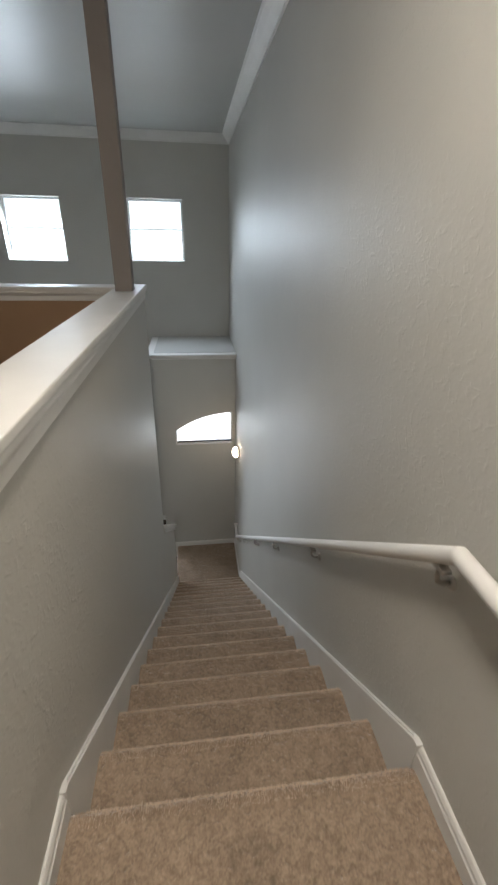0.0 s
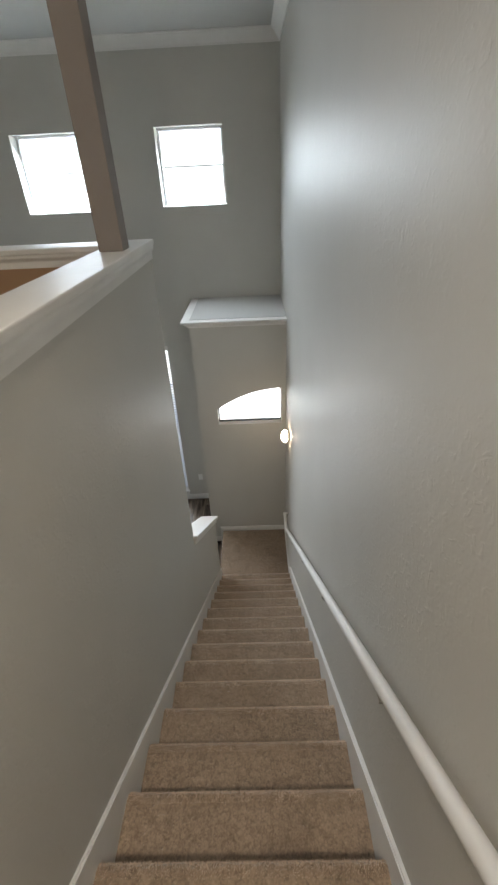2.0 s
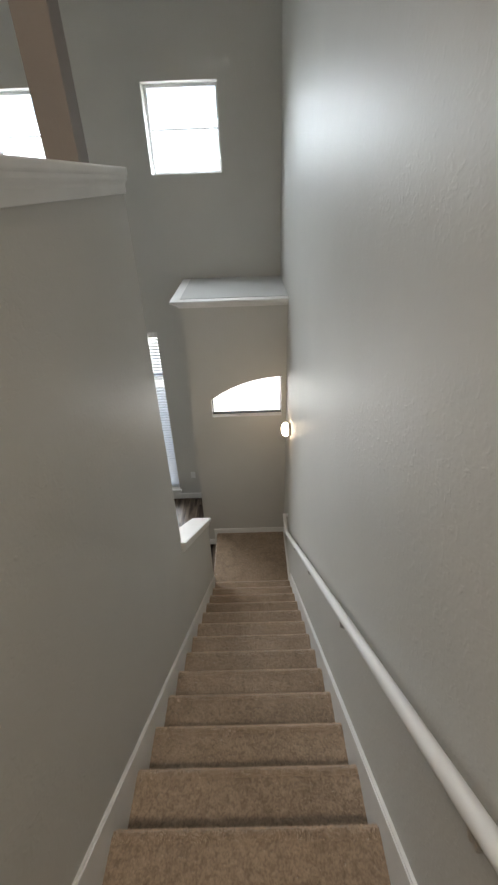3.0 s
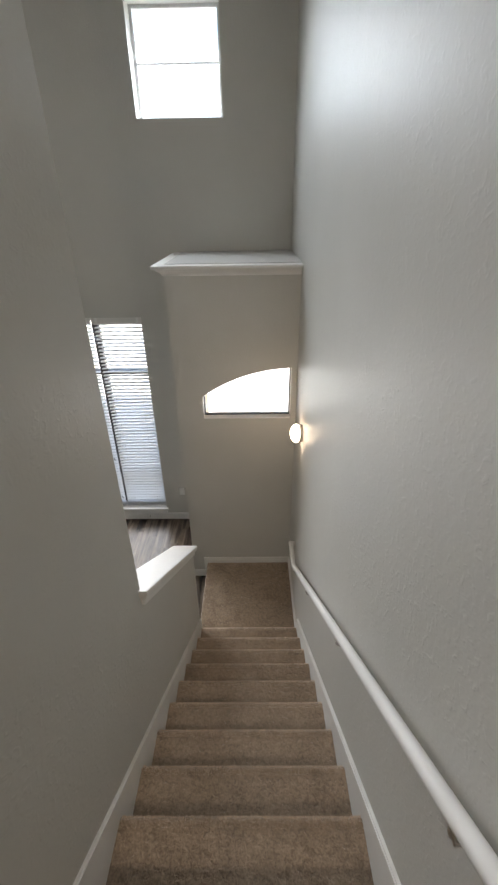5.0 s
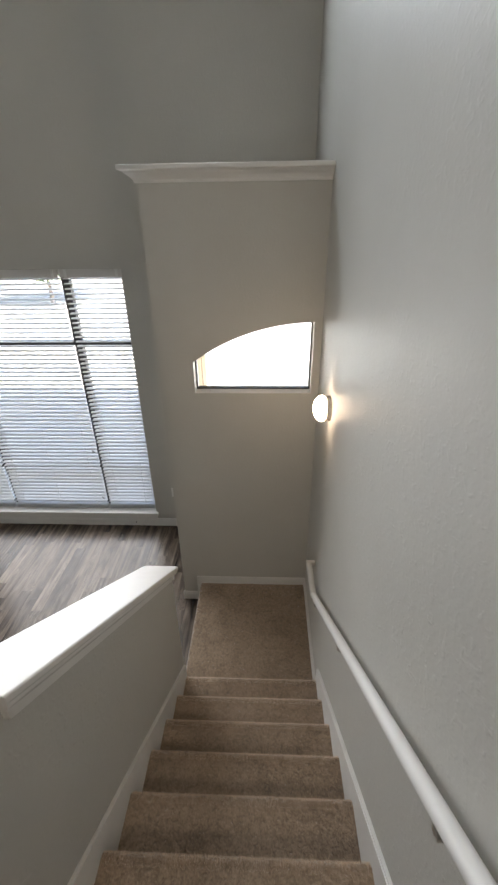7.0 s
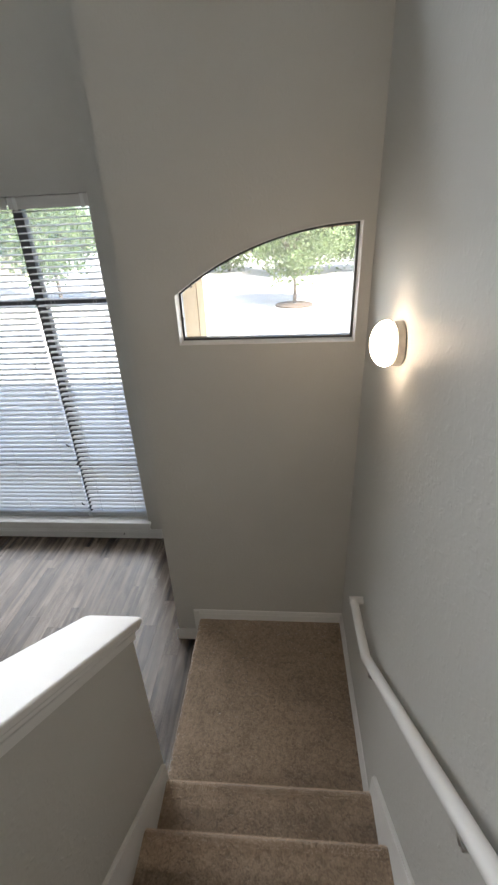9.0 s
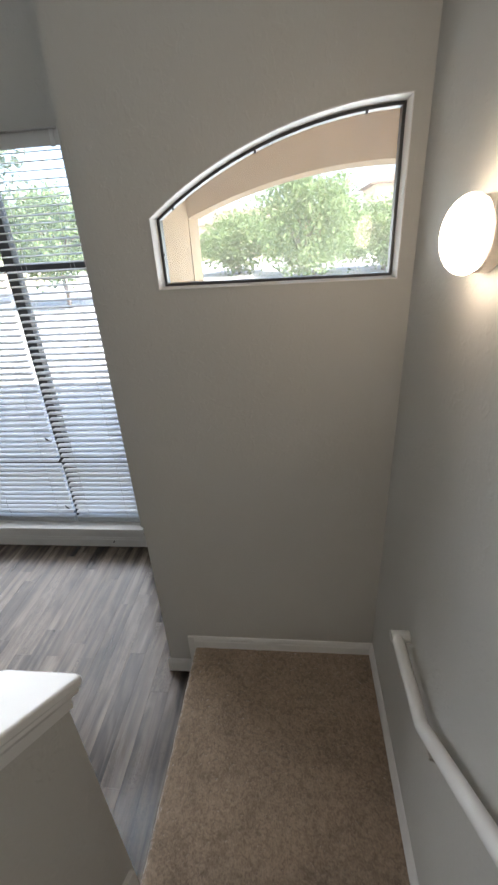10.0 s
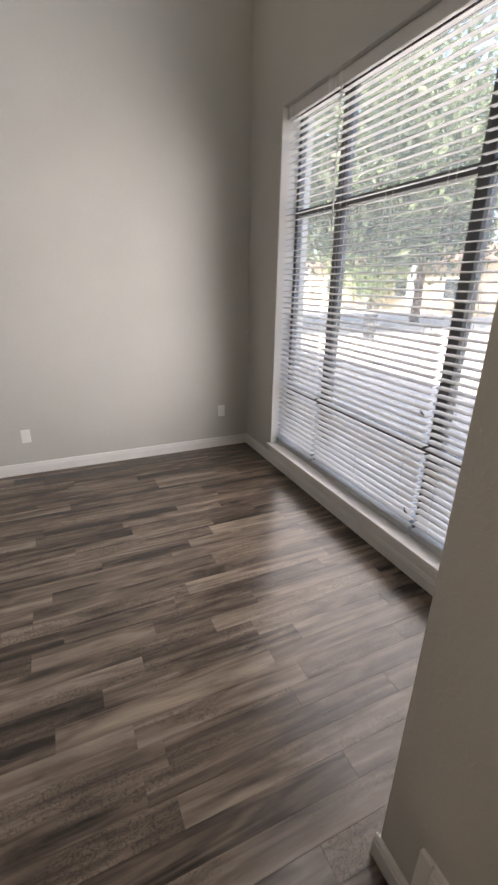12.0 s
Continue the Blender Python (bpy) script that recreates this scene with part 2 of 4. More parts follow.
WALL = textured_paint("greige_wall_paint", (0.54, 0.53, 0.496), 0.48)
# wall paint darkened for the post: its backlit shade is in the colour
POST_SHADE = textured_paint("shaded_post_paint", (0.25, 0.222, 0.208), 0.6)
CEILING = textured_paint("satin_ceiling_paint", (0.50, 0.50, 0.485), 0.40)
BROWN = material("brown_wall", (0.36, 0.225, 0.13), 0.6, mottle=0.1, mottle_scale=2, bump=0.2, bump_scale=70, bump_size=0.001)
TRIM = material("white_trim_paint", (0.74, 0.73, 0.705), 0.5, mottle=0.05, mottle_scale=5, bump=0.12, bump_scale=60, bump_size=0.0008)
CARPET = carpet_pile("brown_cut_pile_carpet")
# paler than the carpet: the window light on the nosings is in this colour
LIT_FIBRE = thin_sheet("lit_edge_carpet_fibre", (0.72, 0.60, 0.48), 0.5, 0.9, 0.2, 40.0)
PLANK = plank_wood("grey_brown_plank")
UNDER = material("dark_joint", (0.03, 0.027, 0.024), 0.7, mottle=0.2)
BRONZE = material("dark_bronze_aluminium", (0.065, 0.066, 0.068), 0.42, 0.3, mottle=0.2, mottle_scale=8)
WHITE_FRAME = material("white_vinyl_frame", (0.78, 0.79, 0.79), 0.35, mottle=0.05)
GLASS = clear_glass("window_glass")
SLAT = thin_sheet("white_blind_slat", (0.66, 0.675, 0.68), 0.18, 0.4, 0.04)
VALANCE = material("white_valance", (0.70, 0.685, 0.66), 0.4, mottle=0.05)
CORD = material("white_cord", (0.75, 0.74, 0.72), 0.8)
NICKEL = material("brushed_nickel", (0.52, 0.49, 0.45), 0.33, 1.0, mottle=0.15, mottle_scale=40)
OPAL = lit_glass("lit_opal_glass", (1.0, 0.80, 0.58), 4.4)
OPAL_BIG = lit_glass("lit_opal_ceiling_glass", (1.0, 0.74, 0.50), 1.5)
HALL_FILL = lit_glass("hall_fill_glow", (1.0, 0.88, 0.72), 22.5)
PLASTIC = material("white_plastic", (0.80, 0.80, 0.78), 0.3, mottle=0.03)
SLOT = material("dark_slot", (0.02, 0.02, 0.02), 0.6)
STUCCO = material("tan_stucco", (0.64, 0.46, 0.255), 0.9, mottle=0.12, mottle_scale=4, bump=0.6, bump_scale=90, bump_size=0.004)
CONCRETE = material("pale_concrete", (0.44, 0.43, 0.41), 0.85, mottle=0.18, mottle_scale=0.7, bump=0.4, bump_scale=40, bump_size=0.004)
MULCH = material("bark_mulch", (0.10, 0.07, 0.05), 0.95, mottle=0.4, mottle_scale=14, bump=0.9, bump_scale=30, bump_size=0.03)
BARK = material("grey_bark", (0.17, 0.13, 0.10), 0.9, mottle=0.35, mottle_scale=9, bump=0.8, bump_scale=35, bump_size=0.01)
LEAF = thin_sheet("green_leaf", (0.15, 0.20, 0.085), 0.55, 0.5, 0.45, 1.2)
LEAF_DARK = thin_sheet("dark_green_leaf", (0.115, 0.148, 0.088), 0.5, 0.5, 0.4, 1.0)
CREAM = material("cream_stucco", (0.55, 0.46, 0.34), 0.9, mottle=0.1, mottle_scale=1)
ROOF = material("brown_roof_tile", (0.16, 0.11, 0.085), 0.85, mottle=0.3, mottle_scale=3, bump=0.5, bump_scale=12, bump_size=0.02)
DARK_GLASS = material("dark_far_glass", (0.04, 0.05, 0.055), 0.1)


# ---- builders ----
def finish(ob, mat, smooth=False):
    ob.data.materials.append(mat)
    if smooth:
        for p in ob.data.polygons:
            p.use_smooth = True
    return ob


def from_bm(name, bm, mat, smooth=False):
    bmesh.ops.recalc_face_normals(bm, faces=bm.faces)
    me = bpy.data.meshes.new(name)
    bm.to_mesh(me)
    bm.free()
    return finish(new(name, me), mat, smooth)


def thing(name, base, label, category, group="", kind=""):
    ob = new(name)
    ob.location = base
    ob.empty_display_size = 0.1
    return tagged(ob, label, category, group, kind)


def part(name, bm, mat, parent, label="", smooth=False):
    ob = from_bm(name, bm, mat, smooth) if isinstance(bm, bmesh.types.BMesh) else new(name, bm)
    ob.parent = parent
    ob.matrix_parent_inverse = Matrix.Translation(-parent.location) if parent.type == "EMPTY" else Matrix()
    tagged(ob, label)
    return ob


def box(bm, x0, x1, y0, y1, z0, z1, bevel=0.0):
    vs = [bm.verts.new((x, y, z)) for x in (x0, x1) for y in (y0, y1) for z in (z0, z1)]
    fs = [bm.faces.new([vs[i] for i in f]) for f in ((0, 1, 3, 2), (4, 6, 7, 5), (0, 4, 5, 1), (2, 3, 7, 6), (0, 2, 6, 4), (1, 5, 7, 3))]
    if bevel:
        es = list({e for f in fs for e in f.edges})
        bmesh.ops.bevel(bm, geom=es, offset=bevel, segments=2, affect="EDGES", profile=0.5)
    return bm


def boxes(*rows, bevel=0.0):
    bm = bmesh.new()
    for r in rows:
        b2 = box(bmesh.new(), *r, bevel=bevel)
        me = bpy.data.meshes.new("tmp")
        b2.to_mesh(me)
        b2.free()
        bm.from_mesh(me)
        bpy.data.meshes.remove(me)
    return bm


def prism(bm, pts, way):
    """A closed prism: a polygon in space pushed along way."""
    a = [bm.verts.new(p) for p in pts]
    b = [bm.verts.new(Vector(p) + Vector(way)) for p in pts]
    bm.faces.new(a)
    bm.faces.new(b[::-1])
    for i in range(len(a)):
        j = (i + 1) % len(a)
        bm.faces.new((a[i], a[j], b[j], b[i]))
    return bm


def cap_loft(bm, x0, x1, y0, y1, prof, grow, slope=0.0, round_end=0.0):
    """Moulding round a rectangular top: rings grown outwards by prof's (out, z); grow says by how much on each side; round_end rounds the two corners at y1."""
    rings = []
    for o, z in prof:
        xa, xb, ya, yb = x0 - o * grow[0], x1 + o * grow[1], y0 - o * grow[2], y1 + o * grow[3]
        ring = [(xa, ya), (xb, ya)]
        if round_end:
            for cx, start in ((xb - round_end, 0.0), (xa + round_end, 0.5)):
                for k in range(7):
                    a = math.pi * (start + k / 12)
                    ring.append((cx + round_end * math.cos(a), yb - round_end + round_end * math.sin(a)))
        else:
            ring += [(xb, yb), (xa, yb)]
        rings.append([bm.verts.new((x, y, z + slope * (y - y0))) for x, y in ring])
    n = len(rings[0])
    for a, b in zip(rings, rings[1:]):
        for i in range(n):
            j = (i + 1) % n
            bm.faces.new((a[i], a[j], b[j], b[i]))
    bm.faces.new(rings[0][::-1])
    bm.faces.new(rings[-1])
    return bm


def tube(bm, pts, radius, n=14, caps=True):
    pts = [Vector(p) for p in pts]
    rings = []
    for i, p in enumerate(pts):
        a = (p - pts[i - 1]).normalized() if i else None
        b = (pts[i + 1] - p).normalized() if i + 1 < len(pts) else None
        way = ((a or b) + (b or a)).normalized()
        side = way.cross(Vector((0, 0, 1)) if abs(way.z) < 0.95 else Vector((1, 0, 0))).normalized()
        up = side.cross(way).normalized()
        stretch = 1 / max(0.5, way.dot(a or b))
        r = radius[i] if isinstance(radius, (list, tuple)) else radius
        ring = []
        for k in range(n):
            t = 2 * math.pi * k / n
            ring.append(bm.verts.new(p + side * (r * math.cos(t)) + up * (r * stretch * math.sin(t))))
        rings.append(ring)
    for a, b in zip(rings, rings[1:]):
        for k in range(n):
            j = (k + 1) % n
            bm.faces.new((a[k], a[j], b[j], b[k]))
    if caps:
        bm.faces.new(rings[0][::-1])
        bm.faces.new(rings[-1])
    return bm


def lathe(bm, prof, m, n=40):
    """prof: (radius, height) turned round the z axis of the pose m."""
    rings = []
    for r, h in prof:
        if r < 1e-5:
            rings.append([bm.verts.new(m @ Vector((0, 0, h)))])
        else:
            rings.append([bm.verts.new(m @ Vector((r * math.cos(2 * math.pi * k / n), r * math.sin(2 * math.pi * k / n), h))) for k in range(n)])
    for a, b in zip(rings, rings[1:]):
        for k in range(n):
            j = (k + 1) % n
            f = [a[k % len(a)], a[j % len(a)], b[j % len(b)], b[k % len(b)]]
            f = list(dict.fromkeys(f))
            if len(f) > 2:
                bm.faces.new(f)
    return bm


def wall_with_holes(name, us, vs, holes, d0, d1, mat, put):
    """A wall of real thickness: cells of a grid (us by vs) but for the holes (u0, u1, v0, v1); put(u, v, d) gives the place."""
    bm = bmesh.new()
    us = sorted({*us, *(h[i] for h in holes for i in (0, 1))})
    vs = sorted({*vs, *(h[i] for h in holes for i in (2, 3))})

    def solid(i, j):
        if not (0 <= i < len(us) - 1 and 0 <= j < len(vs) - 1):
            return False
        u, v = (us[i] + us[i + 1]) / 2, (vs[j] + vs[j + 1]) / 2
        return not any(h[0] < u < h[1] and h[2] < v < h[3] for h in holes)

    cache = {}

    def vert(i, j, d):
        key = (i, j, d)
        if key not in cache:
            cache[key] = bm.verts.new(put(us[i], vs[j], d))
        return cache[key]

    for i in range(len(us) - 1):
        for j in range(len(vs) - 1):
            if not solid(i, j):
                continue
            for d in (d0, d1):
                bm.faces.new([vert(a, b, d) for a, b in ((i, j), (i + 1, j), (i + 1, j + 1), (i, j + 1))])
            for (a, b), (p, q) in (((i - 1, j), ((i, j), (i, j + 1))), ((i + 1, j), ((i + 1, j), (i + 1, j + 1))), ((i, j - 1), ((i, j), (i + 1, j))), ((i, j + 1), ((i, j + 1), (i + 1, j + 1)))):
                if not solid(a, b):
                    bm.faces.new([vert(*p, d0), vert(*q, d0), vert(*q, d1), vert(*p, d1)])
    return tagged(from_bm(name, bm, mat), kind="structure")


# ---- plan ----
RUN, RISE, STEPS = 0.2374, 0.185, 18
LX, RX = -0.215, 0.70            # faces of the two stair walls
LAND_Z, FLOOR_Z, GROUND_Z = -3.36, -3.57, -3.72
ENTRY_Y, FRONT_Y, OUT_Y = 5.07, 6.126, 6.40
LEFT_X, BACK_Y, CEIL_Z = -3.77, -2.6, 2.50
WALL_T = 0.13
SLOPE = -RISE / RUN
LAND_Y = (STEPS - 1) * RUN       # edge of the last tread

# ---- large structure ----
wall = tagged(from_bm("wall_right", boxes((RX, RX + 0.15, BACK_Y, ENTRY_Y + 0.13, FLOOR_Z - 0.3, CEIL_Z + 0.1), (RX, RX + 0.15, ENTRY_Y + 0.13, OUT_Y, -0.28, CEIL_Z + 0.1)), WALL),
              "greige textured stairwell wall with satin paint", "wall", kind="structure")

UP1, UP2 = (-0.715, 0.052, 0.965, 1.75), (-2.355, -1.576, 0.95, 1.74)
BIG = (-3.212, -0.92, -3.385, -0.765)
front = wall_with_holes("wall_front", (LEFT_X, RX), (-0.28, CEIL_Z + 0.1), [UP1, UP2], FRONT_Y, OUT_Y, WALL, lambda u, v, d: (u, d, v))
tagged(front, "greige textured outer wall with two square windows", "wall")
front_low = wall_with_holes("wall_front_lower", (LEFT_X, -0.30), (FLOOR_Z - 0.3, -0.28), [(BIG[0], BIG[1], BIG[2], -0.28)], FRONT_Y, OUT_Y, WALL, lambda u, v, d: (u, d, v))
tagged(front_low, "greige textured outer wall round the tall window", "wall")
tagged(from_bm("window_header", boxes((BIG[0], BIG[1], FRONT_Y, OUT_Y, BIG[3], -0.28)), WALL), "greige textured wall above the tall window", "wall", kind="structure")
tagged(from_bm("wall_left", boxes((LEFT_X - 0.15, LEFT_X, BACK_Y, OUT_Y, FLOOR_Z - 0.3, CEIL_Z + 0.1)), WALL), "greige textured living room side wall", "wall", kind="structure")
tagged(from_bm("wall_back", boxes((LEFT_X - 0.15, RX + 0.15, BACK_Y - 0.15, BACK_Y, FLOOR_Z - 0.3, CEIL_Z + 0.1)), WALL), "greige textured back wall", "wall", kind="structure")
tagged(from_bm("ceiling", boxes((LEFT_X - 0.15, RX + 0.15, BACK_Y - 0.15, OUT_Y, CEIL_Z, CEIL_Z + 0.1)), CEILING), "pale grey satin painted flat ceiling", "ceiling", kind="structure")

# stair wall: full below the loft, low and sloping past it
tagged(from_bm("wall_stair_left", boxes((LX - WALL_T, LX, -1.3, 2.78, FLOOR_Z - 0.3, 0.93)), WALL), "greige wall between stairs and loft, half height above", "wall", kind="structure")
LOW_SLOPE = SLOPE + 0.039
LOWCAP = lambda y: -1.215 + LOW_SLOPE * (y - 2.78)
bm = prism(bmesh.new(), [(LX - WALL_T, 2.78, FLOOR_Z - 0.3), (LX - WALL_T, 4.065, FLOOR_Z - 0.3), (LX - WALL_T, 4.065, LOWCAP(4.065) - 0.03), (LX - WALL_T, 2.78, LOWCAP(2.78) - 0.03)], (WALL_T, 0, 0))
tagged(from_bm("wall_stair_low", bm, WALL), "greige low sloping stair wall", "wall", kind="structure")
tagged(from_bm("wall_loft_front", boxes((LEFT_X, LX - WALL_T, 2.65, 2.78, -0.30, 0.93)), WALL), "greige half-height wall along the loft edge", "wall", kind="structure")
tagged(from_bm("loft_panel", boxes((LEFT_X, LX - WALL_T - 0.002, 2.640, 2.648, 0.0, 0.888)), BROWN), "brown inner side of the loft wall", "wall", kind="structure")
tagged(from_bm("loft_floor", boxes((LEFT_X, LX - WALL_T, BACK_Y, 2.65, -0.30, 0.0)), CARPET), "brown carpeted loft floor", "floor", kind="structure")

PROF = [(0.006, -0.096), (0.015, -0.094), (0.016, -0.064), (0.020, -0.057), (0.029, -0.048), (0.032, -0.042), (0.032, -0.030), (0.036, -0.027), (0.038, -0.022), (0.038, -0.006), (0.036, -0.002), (0.032, 0.0)]


def cap(name, x0, x1, y0, y1, z, grow, slope, label, round_end=0.0):
    bm = cap_loft(bmesh.new(), x0, x1, y0, y1, [(o, z + h) for o, h in PROF], grow, slope, round_end)
    return tagged(from_bm(name, bm, TRIM), label, "trim", kind="structure")


cap("trim_half_wall_cap", LX - WALL_T, LX, -1.3, 2.775, 0.957, (1, 0.55, 1, 1), 0, "white painted wooden cap with moulding on the half wall")
cap("trim_loft_cap", LEFT_X, LX - WALL_T - 0.032, 2.65, 2.78, 0.955, (0, 0, 1, 1), 0, "white painted wooden cap along the loft edge")
cap("trim_low_wall_cap", LX - WALL_T, LX, 2.775, 4.065, LOWCAP(2.775), (1, 1, 0.6, 1), LOW_SLOPE, "white painted sloping wooden cap on the low stair wall", 0.024)

# entry porch box that stands into the room
def arch_z(x):
    return -2.400 + math.sqrt(max(0, 1.412 ** 2 - (x - 0.66) ** 2))


AX0, AX1, AZ0 = -0.173, 0.650, -1.486
bm = bmesh.new()
xs = [-0.415, AX0] + [AX0 + (AX1 - AX0) * i / 24 for i in range(1, 25)] + [RX]
Z0, Z1, Y0, Y1 = FLOOR_Z - 0.3, -0.204, ENTRY_Y, ENTRY_Y + 0.13


def quad(*ps):
    bm.faces.new([bm.verts.new(p) for p in ps])


for a, b in zip(xs, xs[1:]):
    hole = a >= AX0 - 1e-6 and b <= AX1 + 1e-6
    for y in (Y0, Y1):
        if hole:
            quad((a, y, Z0), (b, y, Z0), (b, y, AZ0), (a, y, AZ0))
            quad((a, y, arch_z(a)), (b, y, arch_z(b)), (b, y, Z1), (a, y, Z1))
        else:
            quad((a, y, Z0), (b, y, Z0), (b, y, Z1), (a, y, Z1))
    if hole:
        quad((a, Y0, AZ0), (b, Y0, AZ0), (b, Y1, AZ0), (a, Y1, AZ0))
        quad((a, Y0, arch_z(a)), (b, Y0, arch_z(b)), (b, Y1, arch_z(b)), (a, Y1, arch_z(a)))
for x in (AX0, AX1):
    quad((x, Y0, AZ0), (x, Y1, AZ0), (x, Y1, arch_z(x)), (x, Y0, arch_z(x)))
quad((-0.415, Y0, Z0), (-0.415, Y1, Z0), (-0.415, Y1, Z1), (-0.415, Y0, Z1))
quad((-0.415, Y0, Z1), (RX, Y0, Z1), (RX, Y1, Z1), (-0.415, Y1, Z1))
bmesh.ops.remove_doubles(bm, verts=bm.verts, dist=1e-5)
tagged(from_bm("wall_entry", bm, WALL), "greige wall below the ledge with an arched window", "wall", kind="structure")
tagged(from_bm("wall_entry_side", boxes((-0.415, -0.30, Y1, FRONT_Y, Z0, Z1)), WALL), "greige side wall of the entry box", "wall", kind="structure")
bm = cap_loft(bmesh.new(), -0.415, RX, Y0, FRONT_Y, [(0.002, -0.206), (0.010, -0.204), (0.014, -0.190), (0.030, -0.174), (0.050, -0.160), (0.060, -0.150), (0.078, -0.146), (0.082, -0.142), (0.082, -0.124), (0.078, -0.121)], (1, 0, 1, 0))
tagged(from_bm("trim_ledge_crown", bm, TRIM), "white crown moulding round the plant ledge", "trim", kind="structure")
tagged(from_bm("plant_ledge", boxes((-0.40, RX, Y0 + 0.015, FRONT_Y, -0.120, -0.115)), CEILING), "grey painted top of the plant ledge", "ledge", kind="structure")

# floors
tagged(from_bm("floor", boxes((LEFT_X, RX, BACK_Y, FRONT_Y, FLOOR_Z - 0.1, FLOOR_Z - 0.004)), UNDER), "dark grey-brown wood-look plank floor", "floor", kind="structure")


# ---- carpeted stairs ----
def carpet_profile(y_back, y_edge, z, drop):
    """Tread from the back to a soft rolled nosing and down the riser."""
    r = 0.026
    pts = [(y_back, z)]
    n = max(2, int((y_edge - r - y_back) / 0.06))
    pts += [(y_back + (y_edge - r - y_back) * i / n, z) for i in range(1, n + 1)]
    pts += [(y_edge - r + r * math.sin(t), z - r + r * math.cos(t)) for t in (0.3, 0.6, 0.95, 1.3, 1.6, 2.0, 2.5)]
    pts += [(y_edge - 0.018, z - 0.06), (y_edge - 0.020, z - drop)]
    return pts


def carpet_strip(x0, x1, prof, n, fuzz):
    bm = bmesh.new()
    grid = []
    for i in range(n + 1):
        x = x0 + (x1 - x0) * i / n
        row = []
        for y, z in prof:
            p = Vector((x, y, z))
            d = noise.noise_vector(p * 30) * fuzz + noise.noise_vector(p * 95) * fuzz * 0.8
            d.x *= 0.2
            row.append(bm.verts.new(p + d))
        grid.append(row)
    for a, b in zip(grid, grid[1:]):
        for k in range(len(prof) - 1):
            bm.faces.new((a[k], b[k], b[k + 1], a[k + 1]))
    return bm


def edge_fibres(x0, x1, y_edge, z, count, rng, parent):
    """Loose pile fibres that stand out of the rolled edge; their pale colour paints the light along it."""
    bm = bmesh.new()
    r = 0.026
    for _ in range(count):
        t, x = rng.uniform(-0.5, 1.9), rng.uniform(x0 + 0.004, x1 - 0.004)
        n = Vector((rng.uniform(-0.35, 0.35), math.sin(max(t, 0)), math.cos(max(t, 0)))).normalized()
        p = Vector((x, y_edge - r + r * math.sin(max(t, 0)) + min(t, 0) * 0.03, z - r + r * math.cos(max(t, 0)))) - n * 0.002
        side = n.cross(Vector((rng.uniform(-1, 1), rng.uniform(-1, 1), rng.uniform(-1, 1)))).normalized() * 0.0011
        tip = p + n * rng.uniform(0.003, 0.0072) + Vector((rng.uniform(-0.002, 0.002), rng.uniform(-0.002, 0.002), 0))
        bm.faces.new([bm.verts.new(q) for q in (p - side, p + side, tip + side * 0.6, tip - side * 0.6)])
    ob = from_bm("edge_fibres", bm, LIT_FIBRE)
    ob.parent = parent
    tagged(ob, "loose carpet fibres, pale to paint the lit edge", kind="stuff")


tuft_rng = random.Random(4)
stairs = thing("staircase", (0.24, 2.0, LAND_Z), "straight staircase covered in worn brown cut-pile carpet", "stairs", kind="structure")
SX0, SX1 = LX + 0.014, RX - 0.016
top = part("upper_landing", carpet_strip(LX + 0.01, RX - 0.01, carpet_profile(-1.3, 0.0, 0.0, RISE + 0.01), 70, 0.0022), CARPET, stairs, "carpeted upper landing", smooth=True)
edge_fibres(LX + 0.02, RX - 0.02, 0.0, 0.0, 5200, tuft_rng, top)
for k in range(1, STEPS):
    drop = RISE + 0.01 if k < STEPS - 1 else -k * RISE - LAND_Z + 0.01
    tread = part("step", carpet_strip(SX0, SX1, carpet_profile((k - 1) * RUN - 0.02, k * RUN, -k * RISE, drop), 70, 0.0022), CARPET, stairs, smooth=True)
    edge_fibres(SX0, SX1, k * RUN, -k * RISE, 5600, tuft_rng, tread)
part("stair_carcass", prism(bmesh.new(), [(LX, -0.03, -0.24), (LX, LAND_Y - 0.04, LAND_Z - 0.03), (LX, LAND_Y - 0.04, FLOOR_Z), (LX, -0.03, -0.7)], (RX - LX, 0, 0)), UNDER, stairs)
# lower landing, one step above the plank floor
EDGE_X = -0.258
bm = bmesh.new()
r = 0.026
edge = [(EDGE_X + 0.02, FLOOR_Z - 0.005), (EDGE_X + 0.018, LAND_Z - 0.06)] + [(EDGE_X + r - r * math.sin(t), LAND_Z - r + r * math.cos(t)) for t in (2.5, 2.0, 1.6, 1.3, 0.95, 0.6, 0.3)]
edge += [(EDGE_X + r + (RX - EDGE_X - r) * i / 24, LAND_Z) for i in range(25)]
rows = []
for i in range(61):
    y = LAND_Y - 0.03 + (ENTRY_Y - LAND_Y + 0.03) * i / 60
    row = []
    for x, z in edge:
        p = Vector((x, y, z))
        d = noise.noise_vector(p * 30) * 0.0022 + noise.noise_vector(p * 95) * 0.0018
        d.y *= 0.2
        row.append(bm.verts.new(p + d))
    rows.append(row)
for a, b in zip(rows, rows[1:]):
    for k in range(len(edge) - 1):
        bm.faces.new((a[k], b[k], b[k + 1], a[k + 1]))
part("lower_landing", bm, CARPET, stairs, "stained carpeted lower landing", smooth=True)
tagged(from_bm("upper_floor", boxes((LX, RX, BACK_Y, -1.28, -0.3, -0.003), (LX - WALL_T, LX, BACK_Y, -1.3, -0.3, -0.003)), CARPET), "brown carpeted upper hall floor", "floor", kind="structure")


